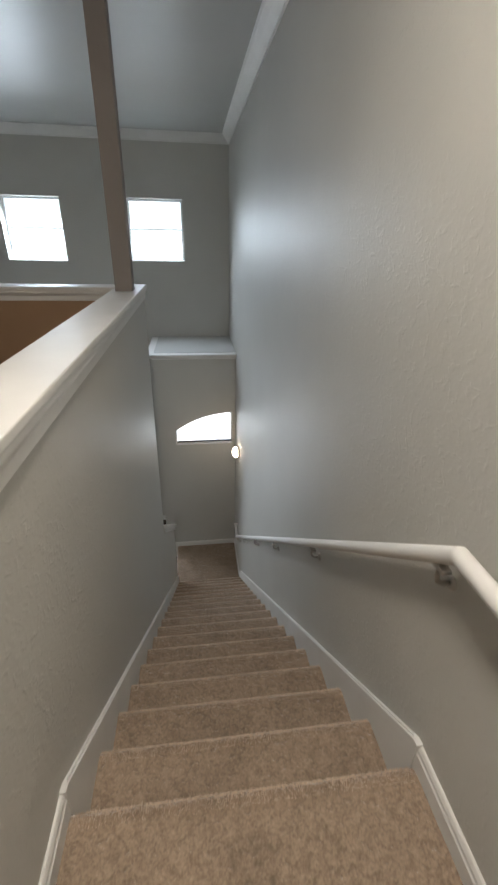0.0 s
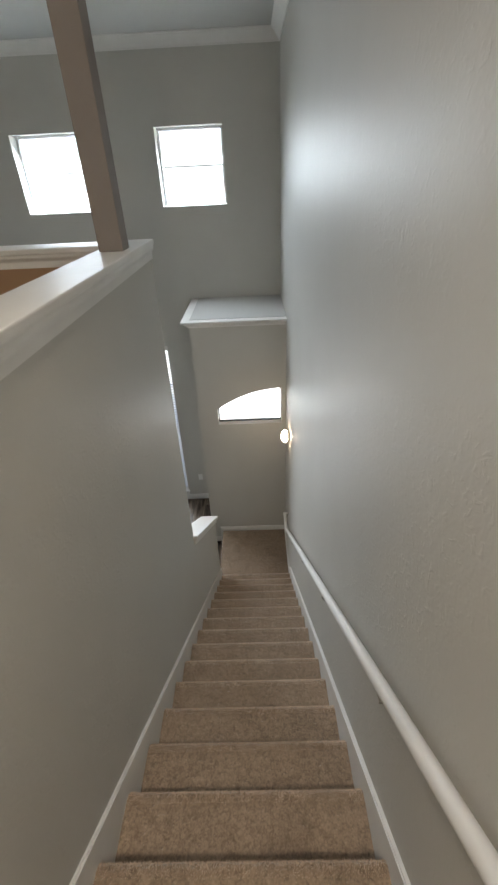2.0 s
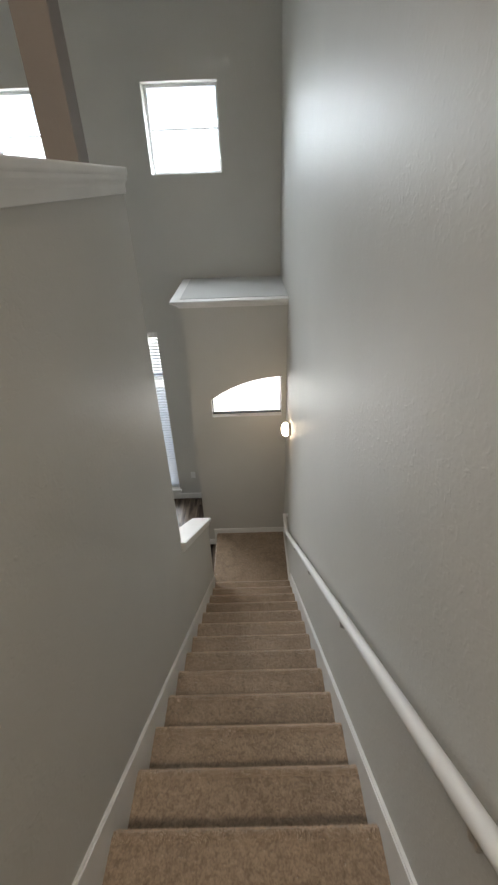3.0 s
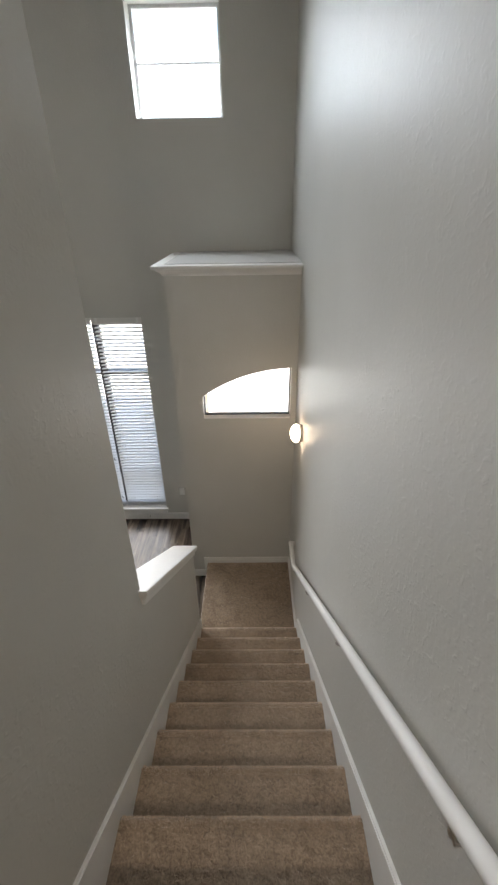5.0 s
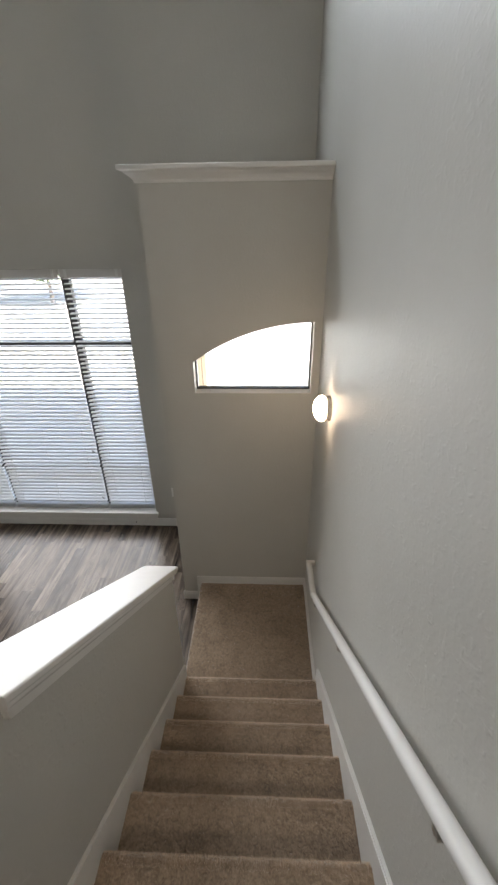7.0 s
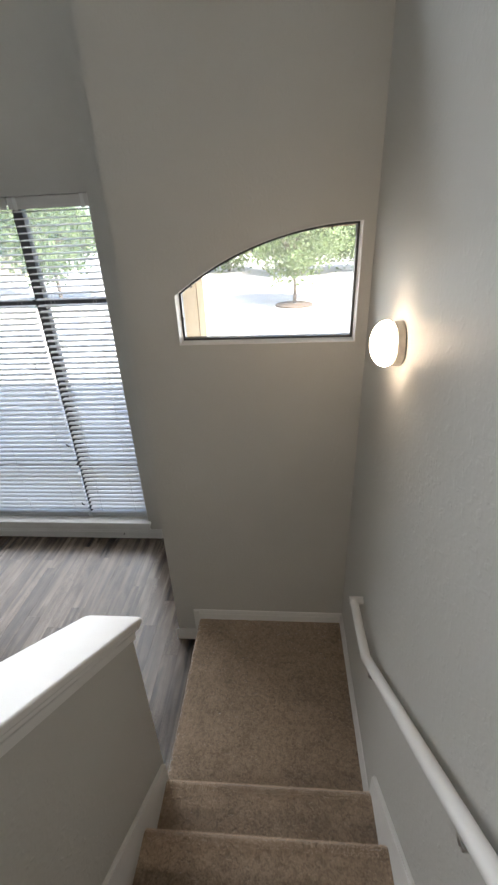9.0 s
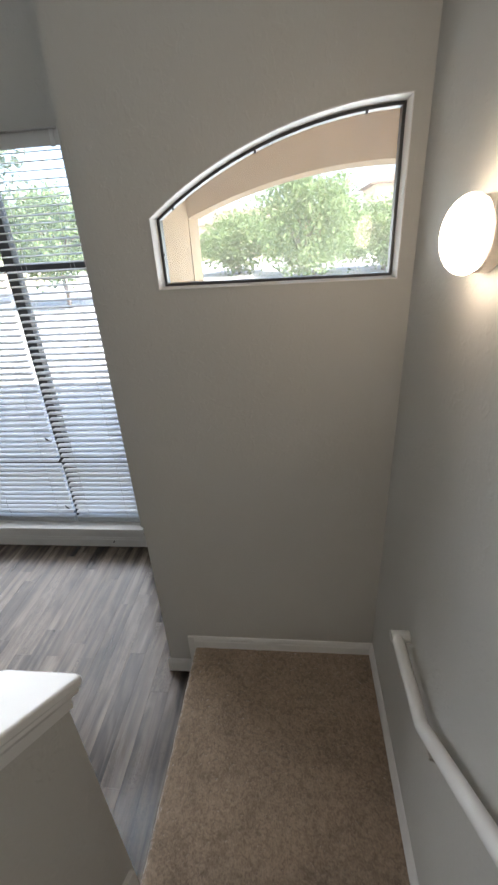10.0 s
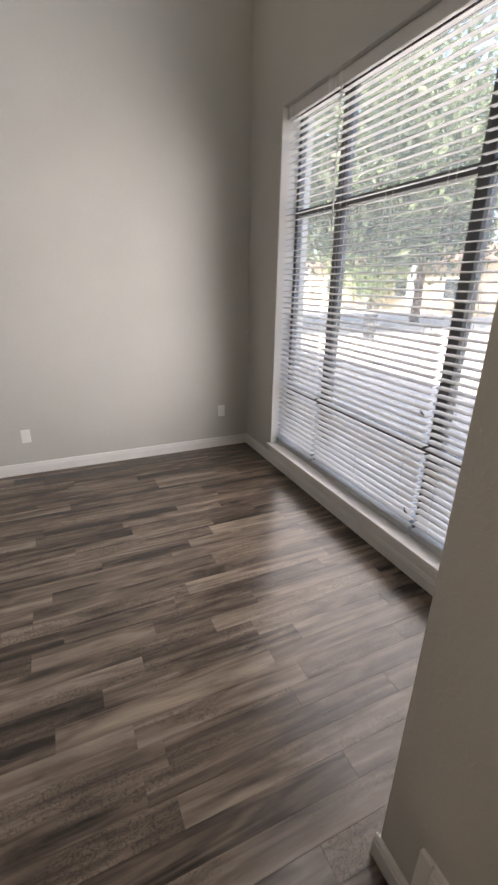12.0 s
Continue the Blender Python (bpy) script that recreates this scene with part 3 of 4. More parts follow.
# ---- skirting boards ----
def skirt(x0, x1, name):
    """Sloping board beside the steps with a rounded top edge."""
    up = 0.105
    bm = bmesh.new()
    ya, yb = 0.0, LAND_Y + 0.01
    lo = -0.26
    prism(bm, [(x0, ya, up - 0.02), (x0, ya + 0.03, up + SLOPE * 0.03), (x0, yb, up + SLOPE * yb), (x0, yb, LAND_Z), (x0, yb - 0.35, LAND_Z), (x0, ya, lo)], (x1 - x0, 0, 0))
    bmesh.ops.bevel(bm, geom=[e for e in bm.edges if abs((e.verts[0].co - e.verts[1].co).y) > 2 and min(v.co.z - SLOPE * v.co.y for v in e.verts) > 0], offset=0.005, segments=2, affect="EDGES")
    return tagged(from_bm(name, bm, TRIM), "white painted skirt board along the carpeted steps", "skirting", kind="structure")


skirt(LX, LX + 0.016, "trim_skirt_left")
skirt(RX - 0.018, RX, "trim_skirt_right")


def baseboard(name, a, b, out, z, h=0.085, t=0.014, label="white painted baseboard"):
    """A board with a stepped, rounded top from a to b (x, y), standing out of the wall by t along out."""
    a, b, o = Vector((*a, 0)), Vector((*b, 0)), Vector((*out, 0))
    prof = [(0, 0), (t, 0), (t, h * 0.68), (t * 0.8, h * 0.74), (t * 0.75, h * 0.86), (t * 0.45, h * 0.97), (t * 0.2, h), (0, h)]
    bm = prism(bmesh.new(), [a + o * p + Vector((0, 0, z + q)) for p, q in prof], b - a)
    return tagged(from_bm(name, bm, TRIM), label, "baseboard", kind="structure")


baseboard("baseboard_1", (LX, -1.3), (LX, -0.001), (1, 0), -0.005)
baseboard("baseboard_2", (RX, BACK_Y), (RX, -0.001), (-1, 0), -0.005)
baseboard("baseboard_3", (-0.275, ENTRY_Y), (RX, ENTRY_Y), (0, -1), LAND_Z - 0.02, 0.098)
baseboard("baseboard_4", (RX, LAND_Y + 0.012), (RX, ENTRY_Y - 0.014), (-1, 0), LAND_Z - 0.02, 0.098)
tagged(from_bm("baseboard_return", boxes((-0.290, -0.250, ENTRY_Y - 0.015, ENTRY_Y, FLOOR_Z, LAND_Z + 0.079), bevel=0.003), TRIM), "white painted baseboard end at the landing step", "baseboard", kind="structure")
baseboard("baseboard_5", (-0.429, ENTRY_Y), (-0.2905, ENTRY_Y), (0, -1), FLOOR_Z, 0.092)
baseboard("baseboard_6", (-0.415, ENTRY_Y), (-0.415, FRONT_Y), (-1, 0), FLOOR_Z, 0.092)
baseboard("baseboard_7", (LEFT_X, BACK_Y), (LEFT_X, FRONT_Y), (1, 0), FLOOR_Z, 0.10)
baseboard("baseboard_8", (LEFT_X + 0.014, FRONT_Y), (-0.429, FRONT_Y), (0, -1), FLOOR_Z, 0.10)
baseboard("baseboard_9", (LX - WALL_T, 1.0), (LX - WALL_T, 4.065), (-1, 0), FLOOR_Z, 0.092)
baseboard("baseboard_10", (LX - WALL_T - 0.014, 4.065), (LX, 4.065), (0, 1), FLOOR_Z, 0.092)


# ---- crown moulding at the ceiling ----
def crown(name, a, b, out):
    a, b, o = Vector((*a, 0)), Vector((*b, 0)), Vector((*out, 0))
    s = 0.105
    prof = [(0, -s), (0.012, -s), (0.016, -s * 0.86), (0.03, -s * 0.74), (0.055, -s * 0.45), (0.078, -s * 0.25), (0.085, -s * 0.14), (0.096, -s * 0.1), (0.098, 0), (0, 0)]
    bm = prism(bmesh.new(), [a + o * p + Vector((0, 0, CEIL_Z + q)) for p, q in prof], b - a)
    return tagged(from_bm(name, bm, TRIM), "white crown moulding at the ceiling", "crown moulding", kind="structure")


crown("trim_crown_front", (LEFT_X, FRONT_Y), (RX, FRONT_Y), (0, -1))
crown("trim_crown_right", (RX, BACK_Y), (RX, FRONT_Y), (-1, 0))
crown("trim_crown_left", (LEFT_X, BACK_Y), (LEFT_X, FRONT_Y), (1, 0))

# square post from the half wall to the ceiling
post = thing("post", (-0.292, 2.40, 0.957), "square painted post on the half wall, darkened as if backlit", "post", kind="structure")
part("shaft", boxes((-0.347, -0.237, 2.35, 2.46, 0.957, CEIL_Z), bevel=0.004), POST_SHADE, post)


# ---- windows ----
def upper_window(name, x0, x1, z0, z1):
    w = thing(name, ((x0 + x1) / 2, FRONT_Y + 0.1, z0), "square white-framed window high in the wall", "window", kind="structure")
    y0, y1, f = FRONT_Y + 0.15, FRONT_Y + 0.195, 0.028
    fr = part("window_frame", boxes((x0, x0 + f, y0, y1, z0, z1), (x1 - f, x1, y0, y1, z0, z1), (x0 + f, x1 - f, y0, y1, z0, z0 + f), (x0 + f, x1 - f, y0, y1, z1 - f, z1), bevel=0.003), WHITE_FRAME, w)
    zm = z0 + (z1 - z0) * 0.52
    part("muntin", boxes((x0 + f, x1 - f, y0 + 0.012, y1 - 0.012, zm - 0.008, zm + 0.008)), WHITE_FRAME, w)
    g = part("pane", boxes((x0 + f, x1 - f, y0 + 0.020, y0 + 0.024, z0 + f, z1 - f)), GLASS, w)
    g.visible_shadow = False
    part("sill_lining", boxes((x0, x1, FRONT_Y + 0.002, y0, z0, z0 + 0.006)), TRIM, w)
    return w


upper_window("window_1", *UP1)
upper_window("window_2", *UP2)

win = thing("window_3", (-2.06, FRONT_Y + 0.09, BIG[2]), "tall dark-framed living room window behind blinds", "window", kind="structure")
FY0, FY1 = FRONT_Y + 0.15, FRONT_Y + 0.20
M1, M2, BAR, LOW = -2.61, -1.495, -1.447, -2.86
x0, x1, z0, z1 = BIG
part("window_frame", boxes((x0, x0 + 0.035, FY0, FY1, z0, z1), (x1 - 0.035, x1, FY0, FY1, z0, z1), (x0 + 0.035, x1 - 0.035, FY0, FY1, z0, z0 + 0.025), (x0 + 0.035, x1 - 0.035, FY0, FY1, z1 - 0.035, z1), bevel=0.003), BRONZE, win)
for xm in (M1, M2):
    part("mullion", boxes((xm - 0.035, xm + 0.035, FY0 - 0.01, FY1 + 0.01, z0 + 0.025, z1 - 0.035), bevel=0.003), BRONZE, win)
cols = [(x0 + 0.035, M1 - 0.035), (M1 + 0.035, M2 - 0.035), (M2 + 0.035, x1 - 0.035)]
for a, b in cols:
    part("transom", boxes((a, b, FY0, FY1, BAR - 0.022, BAR + 0.022), bevel=0.003), BRONZE, win)
    part("lower_rail", boxes((a, b, FY0, FY1, LOW - 0.025, LOW + 0.025), bevel=0.003), BRONZE, win)
    for c, d in ((z0 + 0.025, LOW - 0.025), (LOW + 0.025, BAR - 0.022), (BAR + 0.022, z1 - 0.035)):
        g = part("pane", boxes((a, b, FY0 + 0.02, FY0 + 0.025, c, d)), GLASS, win)
        g.visible_shadow = False
part("window_sill", boxes((x0 - 0.02, x1 + 0.02, FRONT_Y - 0.035, FY0, z0 - 0.026, z0 + 0.006), bevel=0.004), TRIM, win, "white painted sill")
part("apron", boxes((x0 - 0.005, x1 + 0.005, FRONT_Y - 0.014, FRONT_Y - 0.001, FLOOR_Z + 0.10, z0 - 0.026), bevel=0.003), TRIM, win, "white painted apron board")
part("jamb_lining", boxes((x0, x0 + 0.006, FRONT_Y + 0.002, FY0, z0, z1)), TRIM, win)
part("jamb_lining", boxes((x1 - 0.006, x1, FRONT_Y + 0.002, FY0, z0, z1)), TRIM, win)

# arched window
aw = thing("window_4", (0.24, ENTRY_Y + 0.08, AZ0), "half-arched window with a thin dark frame", "window", kind="structure")


def arch_ring(inset, y):
    pts = [(AX0 + inset, y, AZ0 + inset), (AX1 - inset, y, AZ0 + inset)]
    n = 24
    for i in range(n + 1):
        x = AX1 - inset + (AX0 - AX1 + 2 * inset) * i / n
        pts.append((x, y, arch_z(x) - inset * 1.06))
    return pts


bm = bmesh.new()
ya, yb = ENTRY_Y + 0.075, ENTRY_Y + 0.115
loops = [[bm.verts.new(p) for p in arch_ring(i, y)] for i, y in ((0.0005, ya), (0.0135, ya), (0.0135, yb), (0.0005, yb))]
for a, b in zip(loops, loops[1:] + loops[:1]):
    for k in range(len(a)):
        j = (k + 1) % len(a)
        bm.faces.new((a[k], a[j], b[j], b[k]))
part("window_frame", bm, BRONZE, aw)
bm = bmesh.new()
pane = prism(bm, arch_ring(0.0115, ya + 0.02), (0, 0.004, 0))
g = part("pane", bm, GLASS, aw)
g.visible_shadow = False
bm = bmesh.new()
loops = [[bm.verts.new(p) for p in arch_ring(i, y)] for i, y in ((0.0, ENTRY_Y - 0.004), (0.003, ENTRY_Y - 0.004), (0.004, ya), (0.0, ya))]
for a, b in zip(loops, loops[1:]):
    for k in range(len(a)):
        j = (k + 1) % len(a)
        bm.faces.new((a[k], a[j], b[j], b[k]))
part("reveal_lining", bm, TRIM, aw, "white painted reveal")


# small dark spring clips that hold the pane along the frame
for x in (-0.105, 0.185, 0.53):
    z = arch_z(x) - 0.021
    part("pane_clip", boxes((x - 0.0035, x + 0.0035, ya - 0.006, ya - 0.001, z - 0.004, z + 0.006), bevel=0.001), BRONZE, aw, "small dark clip")
part("pane_clip", boxes((AX0 + 0.0125, AX0 + 0.019, ya - 0.006, ya - 0.001, -1.380, -1.371), bevel=0.001), BRONZE, aw, "small dark clip")


# ---- blinds ----
def slat_mesh(length):
    bm = bmesh.new()
    w, n = 0.048, 6
    top, bot = [], []
    for i in range(n + 1):
        u = -w / 2 + w * i / n
        h = 0.0035 * (1 - (2 * u / w) ** 2)
        top.append((u, h + 0.0013))
        bot.append((u, h - 0.0013))
    pts = [(-length / 2, u, h) for u, h in top + bot[::-1]]
    prism(bm, pts, (length, 0, 0))
    bmesh.ops.recalc_face_normals(bm, faces=bm.faces)
    me = bpy.data.meshes.new("slat")
    bm.to_mesh(me)
    bm.free()
    me.materials.append(SLAT)
    return me


def blind(xa, xb, tilt, wand):
    zt, zb, y = BIG[3] - 0.002, BIG[2] + 0.008, FRONT_Y + 0.085
    b = thing("window_blind", ((xa + xb) / 2, y, zb), "white horizontal slat blind lowered with open slats", "blind", "blinds of the tall window")
    part("valance", boxes((xa, xb, y - 0.045, y - 0.035, zt - 0.072, zt), (xa + 0.004, xb - 0.004, y - 0.035, y + 0.03, zt - 0.045, zt), bevel=0.003), VALANCE, b)
    me = slat_mesh(xb - xa - 0.012)
    pitch, z, i = 0.0435, zt - 0.085, 0
    while z > zb + 0.04:
        s = part("slat", me, None, b)
        s.matrix_basis = pose((xa + xb) / 2, y, z, tilt + random.uniform(-2.0, 2.0), 0, 0)
        z -= pitch
    for k in range(4):
        s = part("slat", me, None, b)
        s.matrix_basis = pose((xa + xb) / 2, y, zb + 0.022 + 0.005 * k, 0, 0, 0)
    part("bottom_rail", boxes((xa + 0.006, xb - 0.006, y - 0.025, y + 0.025, zb, zb + 0.018), bevel=0.004), SLAT, b)
    n = 3 if xb - xa > 0.8 else 2
    for i in range(n):
        x = xa + 0.12 + (xb - xa - 0.24) * i / (n - 1)
        for yy in (y - 0.026, y + 0.026):
            part("ladder_cord", tube(bmesh.new(), [(x, yy, zb + 0.01), (x, yy, zt - 0.05)], 0.0011, 6), CORD, b)
    if wand:
        for zc in (-2.61, -3.225):
            part("cord_stop", tube(bmesh.new(), [(xb - 0.045, y - 0.03, zc + 0.012), (xb - 0.030, y - 0.042, zc), (xb - 0.012, y - 0.038, zc - 0.010)], [0.003, 0.006, 0.004], 8), SLOT, b, "small black cord stop")
        part("tilt_wand", tube(bmesh.new(), [(xa + 0.07, y - 0.05, zt - 0.06), (xa + 0.072, y - 0.045, zt - 0.9)], 0.004, 8), CORD, b, "thin clear tilt wand")
    for x in (xa + 0.05, xb - 0.05):
        part("valance_clip", boxes((x - 0.012, x + 0.012, y - 0.049, y - 0.0452, zt - 0.078, zt + 0.002), bevel=0.001), PLASTIC, b)
    return b


blind(BIG[0] + 0.008, M1 - 0.008, 8, False)
blind(M1 + 0.008, M2 - 0.008, 8, True)
blind(M2 + 0.008, BIG[1] - 0.008, 8, False)

# ---- handrail ----
rail = thing("handrail", (0.64, 2.3, -1.0), "round white painted handrail on metal brackets", "handrail")
RAIL = lambda y: 0.722 + SLOPE * y
pts = [(0.657, -0.62, RAIL(0.02)), (0.657, 0.02, RAIL(0.02)), (0.657, 4.27, RAIL(4.27)), (0.657, 4.585, RAIL(4.27) - 0.02)]
part("rail", tube(bmesh.new(), pts, 0.0200, 48), TRIM, rail, smooth=False)
part("rail_return", tube(bmesh.new(), [(0.636, 4.585, RAIL(4.27) - 0.02), (RX, 4.585, RAIL(4.27) - 0.02)], 0.0200, 48), TRIM, rail)
for y in (0.07, 0.93, 1.79, 2.65, 3.5, 4.2):
    z = RAIL(y)
    bk = part("bracket", tube(bmesh.new(), [(RX - 0.004, y, z - 0.085), (0.678, y, z - 0.085), (0.662, y, z - 0.075), (0.657, y, z - 0.055), (0.657, y, z - 0.024)], 0.006, 10), NICKEL, rail, "brushed metal bracket", smooth=True)
    part("wall_plate", lathe(bmesh.new(), [(0, 0.008), (0.013, 0.008), (0.018, 0.004), (0.019, 0)], pose(RX, y, z - 0.085, 0, -90, 0), 24), NICKEL, bk)
    part("saddle", boxes((0.645, 0.669, y - 0.03, y + 0.03, z - 0.032, z - 0.0205), bevel=0.002), NICKEL, bk)

# ---- wall lamp ----
lamp = thing("wall_lamp", (RX, 4.500, -1.350), "round lit opal glass wall lamp with a nickel base", "wall lamp")
part("base", lathe(bmesh.new(), [(0, 0.0), (0.070, 0.0), (0.072, 0.004), (0.072, 0.026), (0.068, 0.030), (0, 0.030)], pose(RX, 4.500, -1.350, 0, -90, 0)), NICKEL, lamp, "brushed nickel base", smooth=False)
dome = [(0.058, 0.0305), (0.067, 0.033), (0.073, 0.040), (0.075, 0.048)] + [(0.075 * math.cos(t), 0.048 + 0.05 * math.sin(t)) for t in (0.2, 0.4, 0.6, 0.8, 1.0, 1.2, 1.4)] + [(0, 0.098)]
part("shade", lathe(bmesh.new(), dome, pose(RX, 4.500, -1.350, 0, -90, 0)), OPAL, lamp, "glowing opal glass shade", smooth=True)


# ---- outlets ----
def outlet(x, y, z, turn):
    o = thing("wall_outlet", (x, y, z), "white plastic power outlet on the wall", "outlet", "wall outlets")
    m = pose(x, y, z, 0, 0, turn)

    def local(bm):
        bmesh.ops.transform(bm, matrix=m, verts=bm.verts)
        return bm
    plate = part("cover_plate", local(boxes((-0.036, 0.036, -0.006, 0.0, -0.058, 0.058), bevel=0.002)), PLASTIC, o)
    for dz in (-0.02, 0.02):
        face = part("socket", local(boxes((-0.016, 0.016, -0.0085, -0.0062, dz - 0.014, dz + 0.014), bevel=0.001)), PLASTIC, plate)
    return o


outlet(LEFT_X, 4.05, -3.225, 90)
outlet(LEFT_X, 5.84, -3.187, 90)
outlet(-0.682, FRONT_Y, -3.10, 0)

# ceiling light of the loft, round and flush
cl = thing("unseen_ceiling_light", (-1.9, 0.2, CEIL_Z), "round flush opal ceiling light", "ceiling light")
part("base", lathe(bmesh.new(), [(0, 0), (0.17, 0), (0.175, 0.006), (0.175, 0.02), (0, 0.02)], pose(-1.9, 0.2, CEIL_Z, 180, 0, 0)), NICKEL, cl)
part("shade", lathe(bmesh.new(), [(0.165, 0.0205)] + [(0.165 * math.cos(t), 0.0205 + 0.07 * math.sin(t)) for t in (0.25, 0.5, 0.75, 1.0, 1.25)] + [(0, 0.0905)], pose(-1.9, 0.2, CEIL_Z, 180, 0, 0)), OPAL_BIG, cl, "glowing opal glass shade", smooth=True)

# unseen hall light, added to brighten the stairs from above
hall = thing("unseen_ceiling_light", (0.1, -0.35, CEIL_Z), "unseen flush opal light added to fill the upper hall", "ceiling light")
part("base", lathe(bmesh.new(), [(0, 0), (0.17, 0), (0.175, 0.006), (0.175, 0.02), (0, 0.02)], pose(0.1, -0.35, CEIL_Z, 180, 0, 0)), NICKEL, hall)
part("shade", lathe(bmesh.new(), [(0.165, 0.0205)] + [(0.165 * math.cos(t), 0.0205 + 0.07 * math.sin(t)) for t in (0.25, 0.5, 0.75, 1.0, 1.25)] + [(0, 0.0905)], pose(0.1, -0.35, CEIL_Z, 180, 0, 0)), HALL_FILL, hall, "glowing opal glass shade", smooth=True)

# ---- porch ----
PY1 = 6.42
AOX, AOR, AOC = 0.80, 2.9, -3.92


def outer_arch(x):
    return AOC + math.sqrt(AOR ** 2 - (x - AOX) ** 2)


bm = bmesh.new()
px0, px1 = -0.28, 1.88
xs = [-0.30, px0] + [px0 + (px1 - px0) * i / 24 for i in range(1, 25)] + [2.05]
for a, b in zip(xs, xs[1:]):
    hole = a >= px0 - 1e-6 and b <= px1 + 1e-6
    for y in (6.16, PY1):
        if hole:
            quad((a, y, outer_arch(a)), (b, y, outer_arch(b)), (b, y, -0.282), (a, y, -0.282))
        else:
            quad((a, y, GROUND_Z), (b, y, GROUND_Z), (b, y, -0.282), (a, y, -0.282))
    if hole:
        quad((a, 6.16, outer_arch(a)), (b, 6.16, outer_arch(b)), (b, PY1, outer_arch(b)), (a, PY1, outer_arch(a)))
for x in (px0, px1):
    quad((x, 6.16, GROUND_Z), (x, PY1, GROUND_Z), (x, PY1, outer_arch(x)), (x, 6.16, outer_arch(x)))
bmesh.ops.remove_doubles(bm, verts=bm.verts, dist=1e-5)
tagged(from_bm("porch_arch", bm, STUCCO), "tan stucco porch front with a wide arched opening", "wall", kind="structure")
tagged(from_bm("porch_lining", boxes((-0.299, -0.285, Y1 + 0.002, 6.16, GROUND_Z, -0.284), (RX + 0.152, 1.9, Y1 - 0.1, Y1 + 0.004, GROUND_Z, -0.284), (1.9, 2.05, Y1 - 0.1, 6.16, GROUND_Z, -0.284)), STUCCO), "tan stucco porch walls", "wall", kind="structure")
tagged(from_bm("porch_ceiling", boxes((-0.285, 1.9, Y1 + 0.005, 6.159, -0.42, -0.284)), STUCCO), "tan stucco porch ceiling", "ceiling", kind="structure")
tagged(from_bm("porch_floor", boxes((-0.285, 2.05, Y1 - 0.1, 7.4, GROUND_Z - 0.2, GROUND_Z + 0.05)), CONCRETE), "pale concrete porch slab", "floor", kind="structure")

# ---- outside of the house, roof and ground ----
# unseen house front, widened so the house's shadow spreads over the paving
tagged(from_bm("unseen_facade", boxes((LEFT_X - 9, LEFT_X - 0.152, 6.1, 6.4, GROUND_Z, 2.6), (2.052, 11, 6.1, 6.4, GROUND_Z, -0.02), (RX + 0.152, 2.052, 6.165, 6.40, -0.28, -0.02)), STUCCO), "unseen tan stucco house front, widened to cast shade", "wall", kind="structure")
# unseen roof, its eave set for where that shadow ends
bm = prism(bmesh.new(), [(LEFT_X - 9.4, 6.85, 2.64), (LEFT_X - 9.4, 1.0, 4.4), (LEFT_X - 9.4, -5.0, 2.64)], (14.3, 0, 0))
tagged(from_bm("roof", bm, ROOF), "unseen brown house roof, added to cast shade on the paving", "roof", kind="structure")
# unseen roof, set low so sun reaches the ground before the porch
tagged(from_bm("unseen_low_roof", boxes((RX + 0.152, 11.3, -3.0, 6.85, -0.018, 0.12)), ROOF), "unseen brown roof, kept low to let sun past", "roof", kind="structure")
bm = bmesh.new()
ring = [(700 * math.cos(2 * math.pi * k / 48), 700 * math.sin(2 * math.pi * k / 48), GROUND_Z) for k in range(48)]
bm.faces.new([bm.verts.new(p) for p in ring])
tagged(from_bm("ground", bm, CONCRETE), "pale sunlit concrete paving", "ground", kind="structure")


# ---- trees ----
def leaves(points, size, rng):
    """Many small bent leaves, two triangles each, at the points given."""
    n = len(points)
    d = rng.normal(size=(n, 3))
    d /= np.linalg.norm(d, axis=1)[:, None]
    e = np.cross(d, rng.normal(size=(n, 3)))
    e /= np.linalg.norm(e, axis=1)[:, None]
    s = size * rng.uniform(0.6, 1.3, (n, 1))
    up = np.cross(d, e)
    v = np.stack([points - d * s, points + e * s * 0.45 + up * s * 0.15, points + d * s, points - e * s * 0.45 + up * s * 0.15], 1).reshape(-1, 3)
    f = np.arange(4 * n).reshape(n, 4)
    me = bpy.data.meshes.new("crown")
    me.from_pydata(v.tolist(), [], f.tolist())
    return me


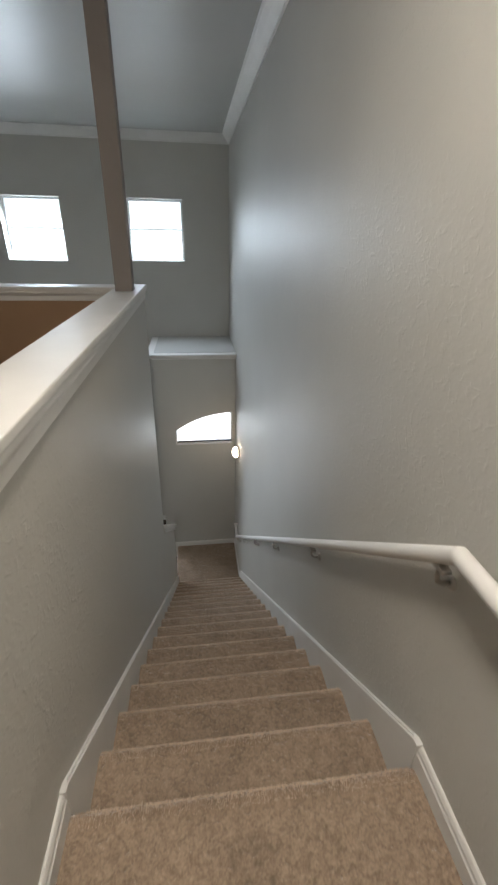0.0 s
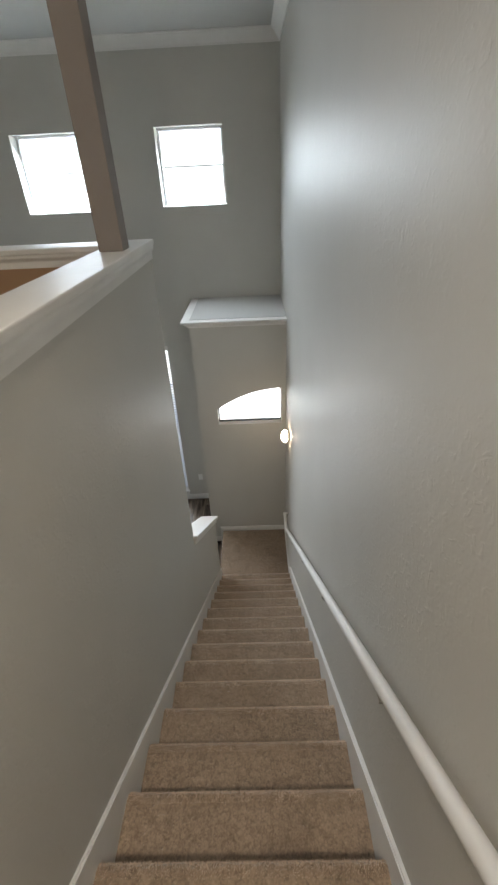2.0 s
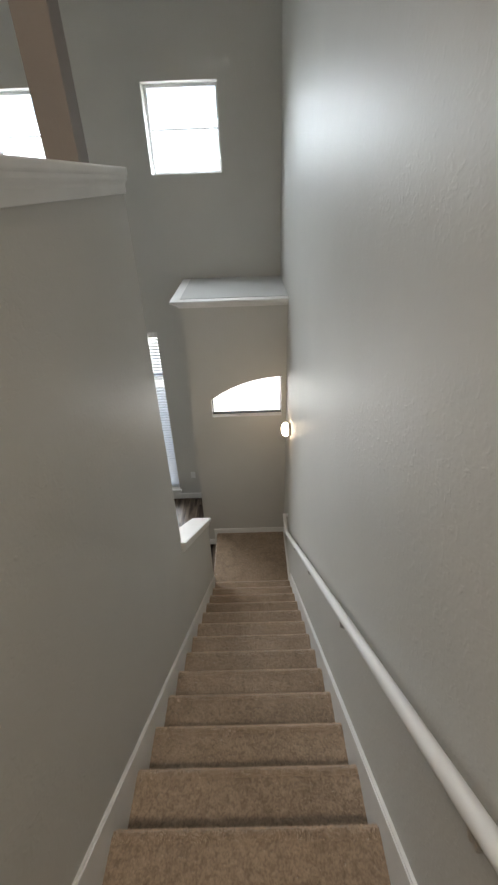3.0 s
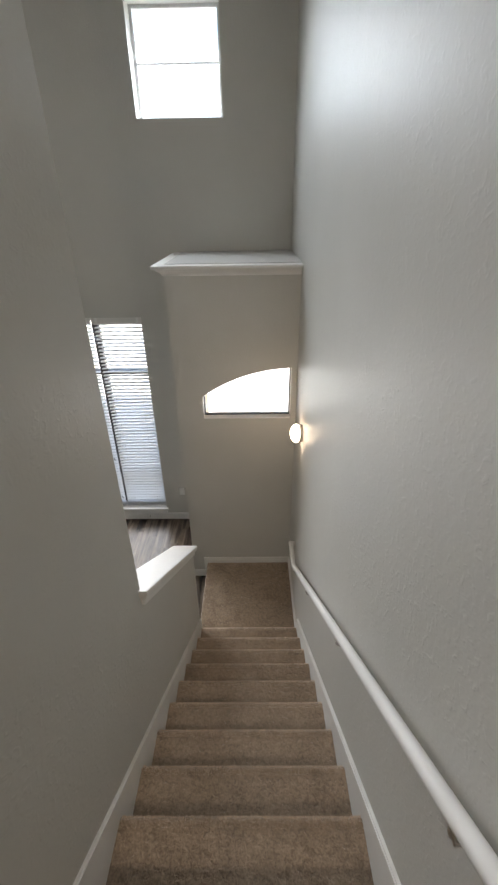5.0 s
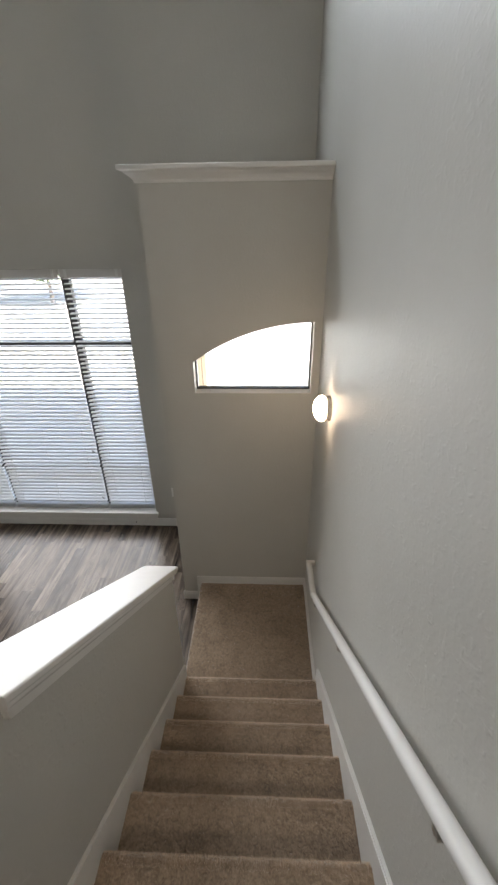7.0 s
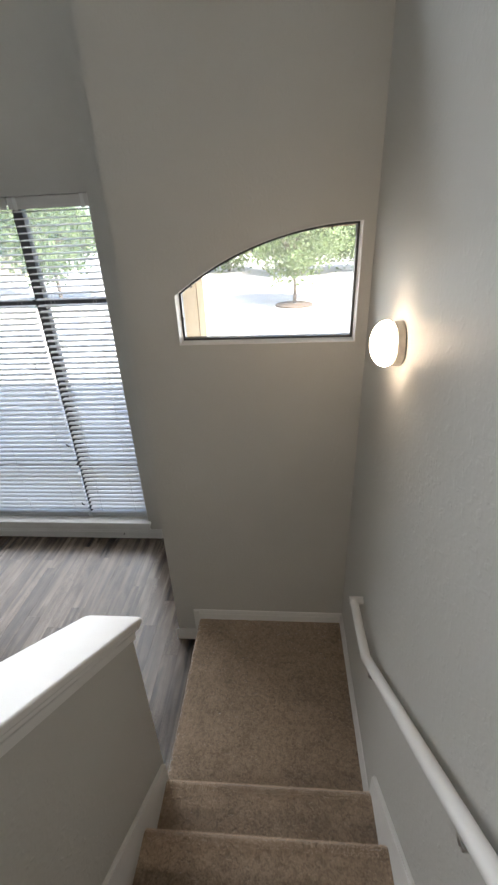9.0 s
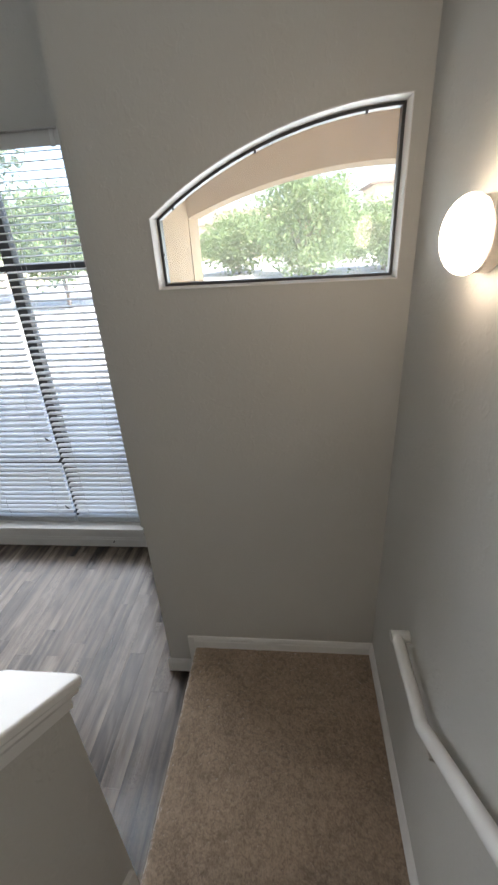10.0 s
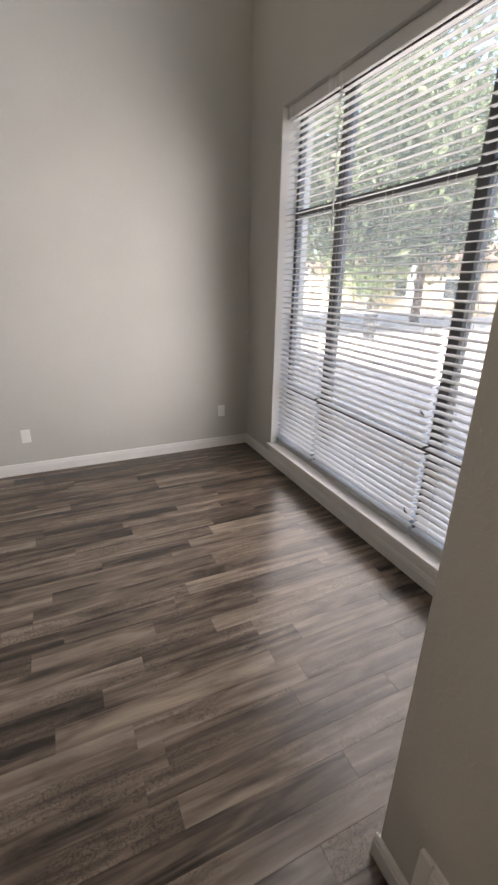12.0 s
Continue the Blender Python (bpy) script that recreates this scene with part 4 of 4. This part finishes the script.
def tree(name, x, y, height, stem, spread, low, clumps, per, size, leaf, seed, label, lean=0.0, group=""):
    rng = np.random.default_rng(seed)
    t = thing(name, (x, y, GROUND_Z), label, "tree", group)
    base = Vector((x, y, GROUND_Z))
    fork = base + Vector((lean * low, 0, low))
    bm = bmesh.new()
    tube(bm, [base - Vector((0, 0, 0.05)), base.lerp(fork, 0.4) + Vector((0.03, 0.02, 0)), fork, base + Vector((lean * low, 0.05, height * 0.8))], [stem * 1.25, stem, stem * 0.85, stem * 0.25], 10)
    ends = []
    for i in range(9):
        a = 2.4 * i + rng.uniform(-0.3, 0.3)
        r, h = spread * rng.uniform(0.5, 0.85), low + (height - low) * rng.uniform(0.3, 0.85)
        p = base + Vector((lean * low + r * math.cos(a), r * math.sin(a), h))
        start = fork.lerp(base + Vector((lean * low, 0.05, height * 0.8)), rng.uniform(0, 0.6))
        mid = start.lerp(p, 0.5) + Vector((0, 0, 0.1 * spread))
        tube(bm, [start, mid, p], [stem * 0.45, stem * 0.3, stem * 0.1], 7)
        ends.append(np.array(p))
    part("trunk", bm, BARK, t, "grey-brown bark", smooth=True)
    c = rng.normal(size=(clumps, 3))
    c /= np.linalg.norm(c, axis=1)[:, None]
    c *= rng.uniform(0.35, 1.0, (clumps, 1)) ** 0.6
    mid = np.array([x + lean * low, y, GROUND_Z + low * 0.8 + (height - low * 0.8) * 0.52])
    c = mid + c * np.array([spread, spread, (height - low * 0.8) * 0.5])
    c[:9] = np.array(ends)
    pts = np.repeat(c, per, 0) + rng.normal(size=(clumps * per, 3)) * spread * 0.13
    ob = part("crown", leaves(pts, size, rng), None, t, "uneven leafy crown")
    ob.data.materials.append(leaf)
    return t


tree("street_tree", 0.75, 19.3, 4.3, 0.06, 1.6, 1.15, 130, 60, 0.085, LEAF, 3, "young green leafy street tree in a mulch bed")
tree("shade_tree", -16.5, 13.5, 9.5, 0.22, 5.5, 3.2, 230, 90, 0.17, LEAF_DARK, 5, "large dark green shade tree with a leaning trunk", 0.35)
tree("shade_tree", -15.5, 20.0, 9.0, 0.2, 5.0, 3.4, 210, 90, 0.17, LEAF_DARK, 7, "large dark green shade tree beside the paving")
tree("shade_tree", -9.0, 21.0, 4.0, 0.08, 2.2, 1.3, 120, 70, 0.11, LEAF, 8, "medium light green shade tree beside the paving")
for i, (x, y, h, w) in enumerate(((-3.2, 33, 3.4, 2.6), (1.5, 30, 3.7, 2.8), (5.6, 31, 3.5, 2.7), (9.5, 34, 3.8, 3.0), (-9.5, 36, 3.6, 3.0), (-26, 26, 6.5, 4.0), (14, 33, 3.8, 3.0))):
    tree("hedge_tree", x, y, h, 0.1, w, 0.5, 130, 70, 0.13, LEAF, 20 + i, "dense round-topped green tree along the lot", group="trees along the lot")

bed = lathe(bmesh.new(), [(0.70, 0.0), (0.68, 0.05), (0.45, 0.08), (0, 0.10)], pose(0.75, 19.3, GROUND_Z), 32)
tagged(from_bm("mulch_bed", bed, MULCH), "round dark bark mulch bed under the young tree", "mulch bed")


# ---- far buildings ----
def building(x0, x1, y0, y1, h, n, label, columns=0):
    b = thing("house", ((x0 + x1) / 2, (y0 + y1) / 2, GROUND_Z), label, "house")
    z = GROUND_Z
    part("wall", boxes((x0, x1, y0, y1, z, z + h)), CREAM, b)
    bm = cap_loft(bmesh.new(), x0, x1, y0, y1, [(0.5, z + h), (0.5, z + h + 0.15), (-min(x1 - x0, y1 - y0) * 0.45, z + h + 1.6)], (1, 1, 1, 1))
    part("roof", bm, ROOF, b)
    for i in range(n):
        x = x0 + (x1 - x0) * (i + 0.5) / n
        w = part("window", boxes((x - 0.65, x + 0.65, y0 - 0.05, y0 + 0.02, z + 0.9, z + 2.2)), WHITE_FRAME, b)
        part("pane", boxes((x - 0.57, x + 0.57, y0 - 0.065, y0 - 0.052, z + 0.98, z + 2.12)), DARK_GLASS, w)
    for i in range(columns):
        x = x0 + (x1 - x0) * (i + 1) / (columns + 1)
        part("column", boxes((x - 0.22, x + 0.22, y0 - 1.4, y0 - 0.96, z, z + h), bevel=0.02), TRIM, b)
    return b


building(-40, -18, 27.5, 36, 3.0, 5, "low cream stucco house with white columns", 4)
building(-17, 2, 52, 60, 3.2, 5, "low cream house with a brown roof, far off")
building(8, 26, 50, 58, 5.8, 5, "two-storey cream house with a brown roof, far off")
ub = thing("utility_box", (-10.98, 13.65, GROUND_Z), "narrow dark grey metal utility pedestal on the paving", "utility box")
part("cabinet", boxes((-11.12, -10.84, 13.52, 13.78, GROUND_Z + 0.05, GROUND_Z + 0.80), bevel=0.015), BRONZE, ub)
part("lid", boxes((-11.14, -10.82, 13.50, 13.80, GROUND_Z + 0.80, GROUND_Z + 0.86), bevel=0.02), BRONZE, ub)
part("plinth", boxes((-11.20, -10.76, 13.44, 13.86, GROUND_Z, GROUND_Z + 0.05)), CONCRETE, ub)

# ---- floor planks, laid towards the window ----
floor = bpy.data.objects["floor"]
cuts = {}


def plank_mesh(w, l):
    key = (round(w, 3), round(l, 3))
    if key not in cuts:
        bm = boxes((-w / 2 + 0.0003, w / 2 - 0.0003, -l / 2 + 0.0003, l / 2 - 0.0003, -0.006, 0.0), bevel=0.0005)
        me = bpy.data.meshes.new("plank")
        bm.to_mesh(me)
        bm.free()
        me.materials.append(PLANK)
        cuts[key] = me
    return cuts[key]


PW, PL, FY_0 = 0.102, 0.92, 1.2
row, x = 0, LEFT_X
while x < -0.22:
    w = min(PW, -0.215 - x)
    y = FY_0
    first = PL * random.choice((0.25, 0.4, 0.55, 0.7, 0.85, 1.0))
    while y < FRONT_Y - 0.01:
        l = min(first, FRONT_Y - y)
        if x + w > LX - WALL_T - 0.01 and y < 4.0:
            y0p = max(y, 4.066)
        else:
            y0p = y
        if y + l - y0p > 0.05:
            p = part("plank", plank_mesh(w, y + l - y0p), None, floor)
            p.location = (x + w / 2, (y0p + y + l) / 2, FLOOR_Z)
        y += l
        first = PL * random.choice((0.6, 0.8, 1.0, 1.0, 1.15))
    x += PW

# a short dark cable end that sticks out above the baseboard
cable = thing("cable_end", (-1.17, FRONT_Y - 0.02, FLOOR_Z + 0.06), "short black cable end at the white baseboard", "cable")
part("cable", tube(bmesh.new(), [(-1.17, FRONT_Y - 0.013, FLOOR_Z + 0.055), (-1.168, FRONT_Y - 0.03, FLOOR_Z + 0.058), (-1.160, FRONT_Y - 0.034, FLOOR_Z + 0.075)], 0.0045, 8), SLOT, cable)
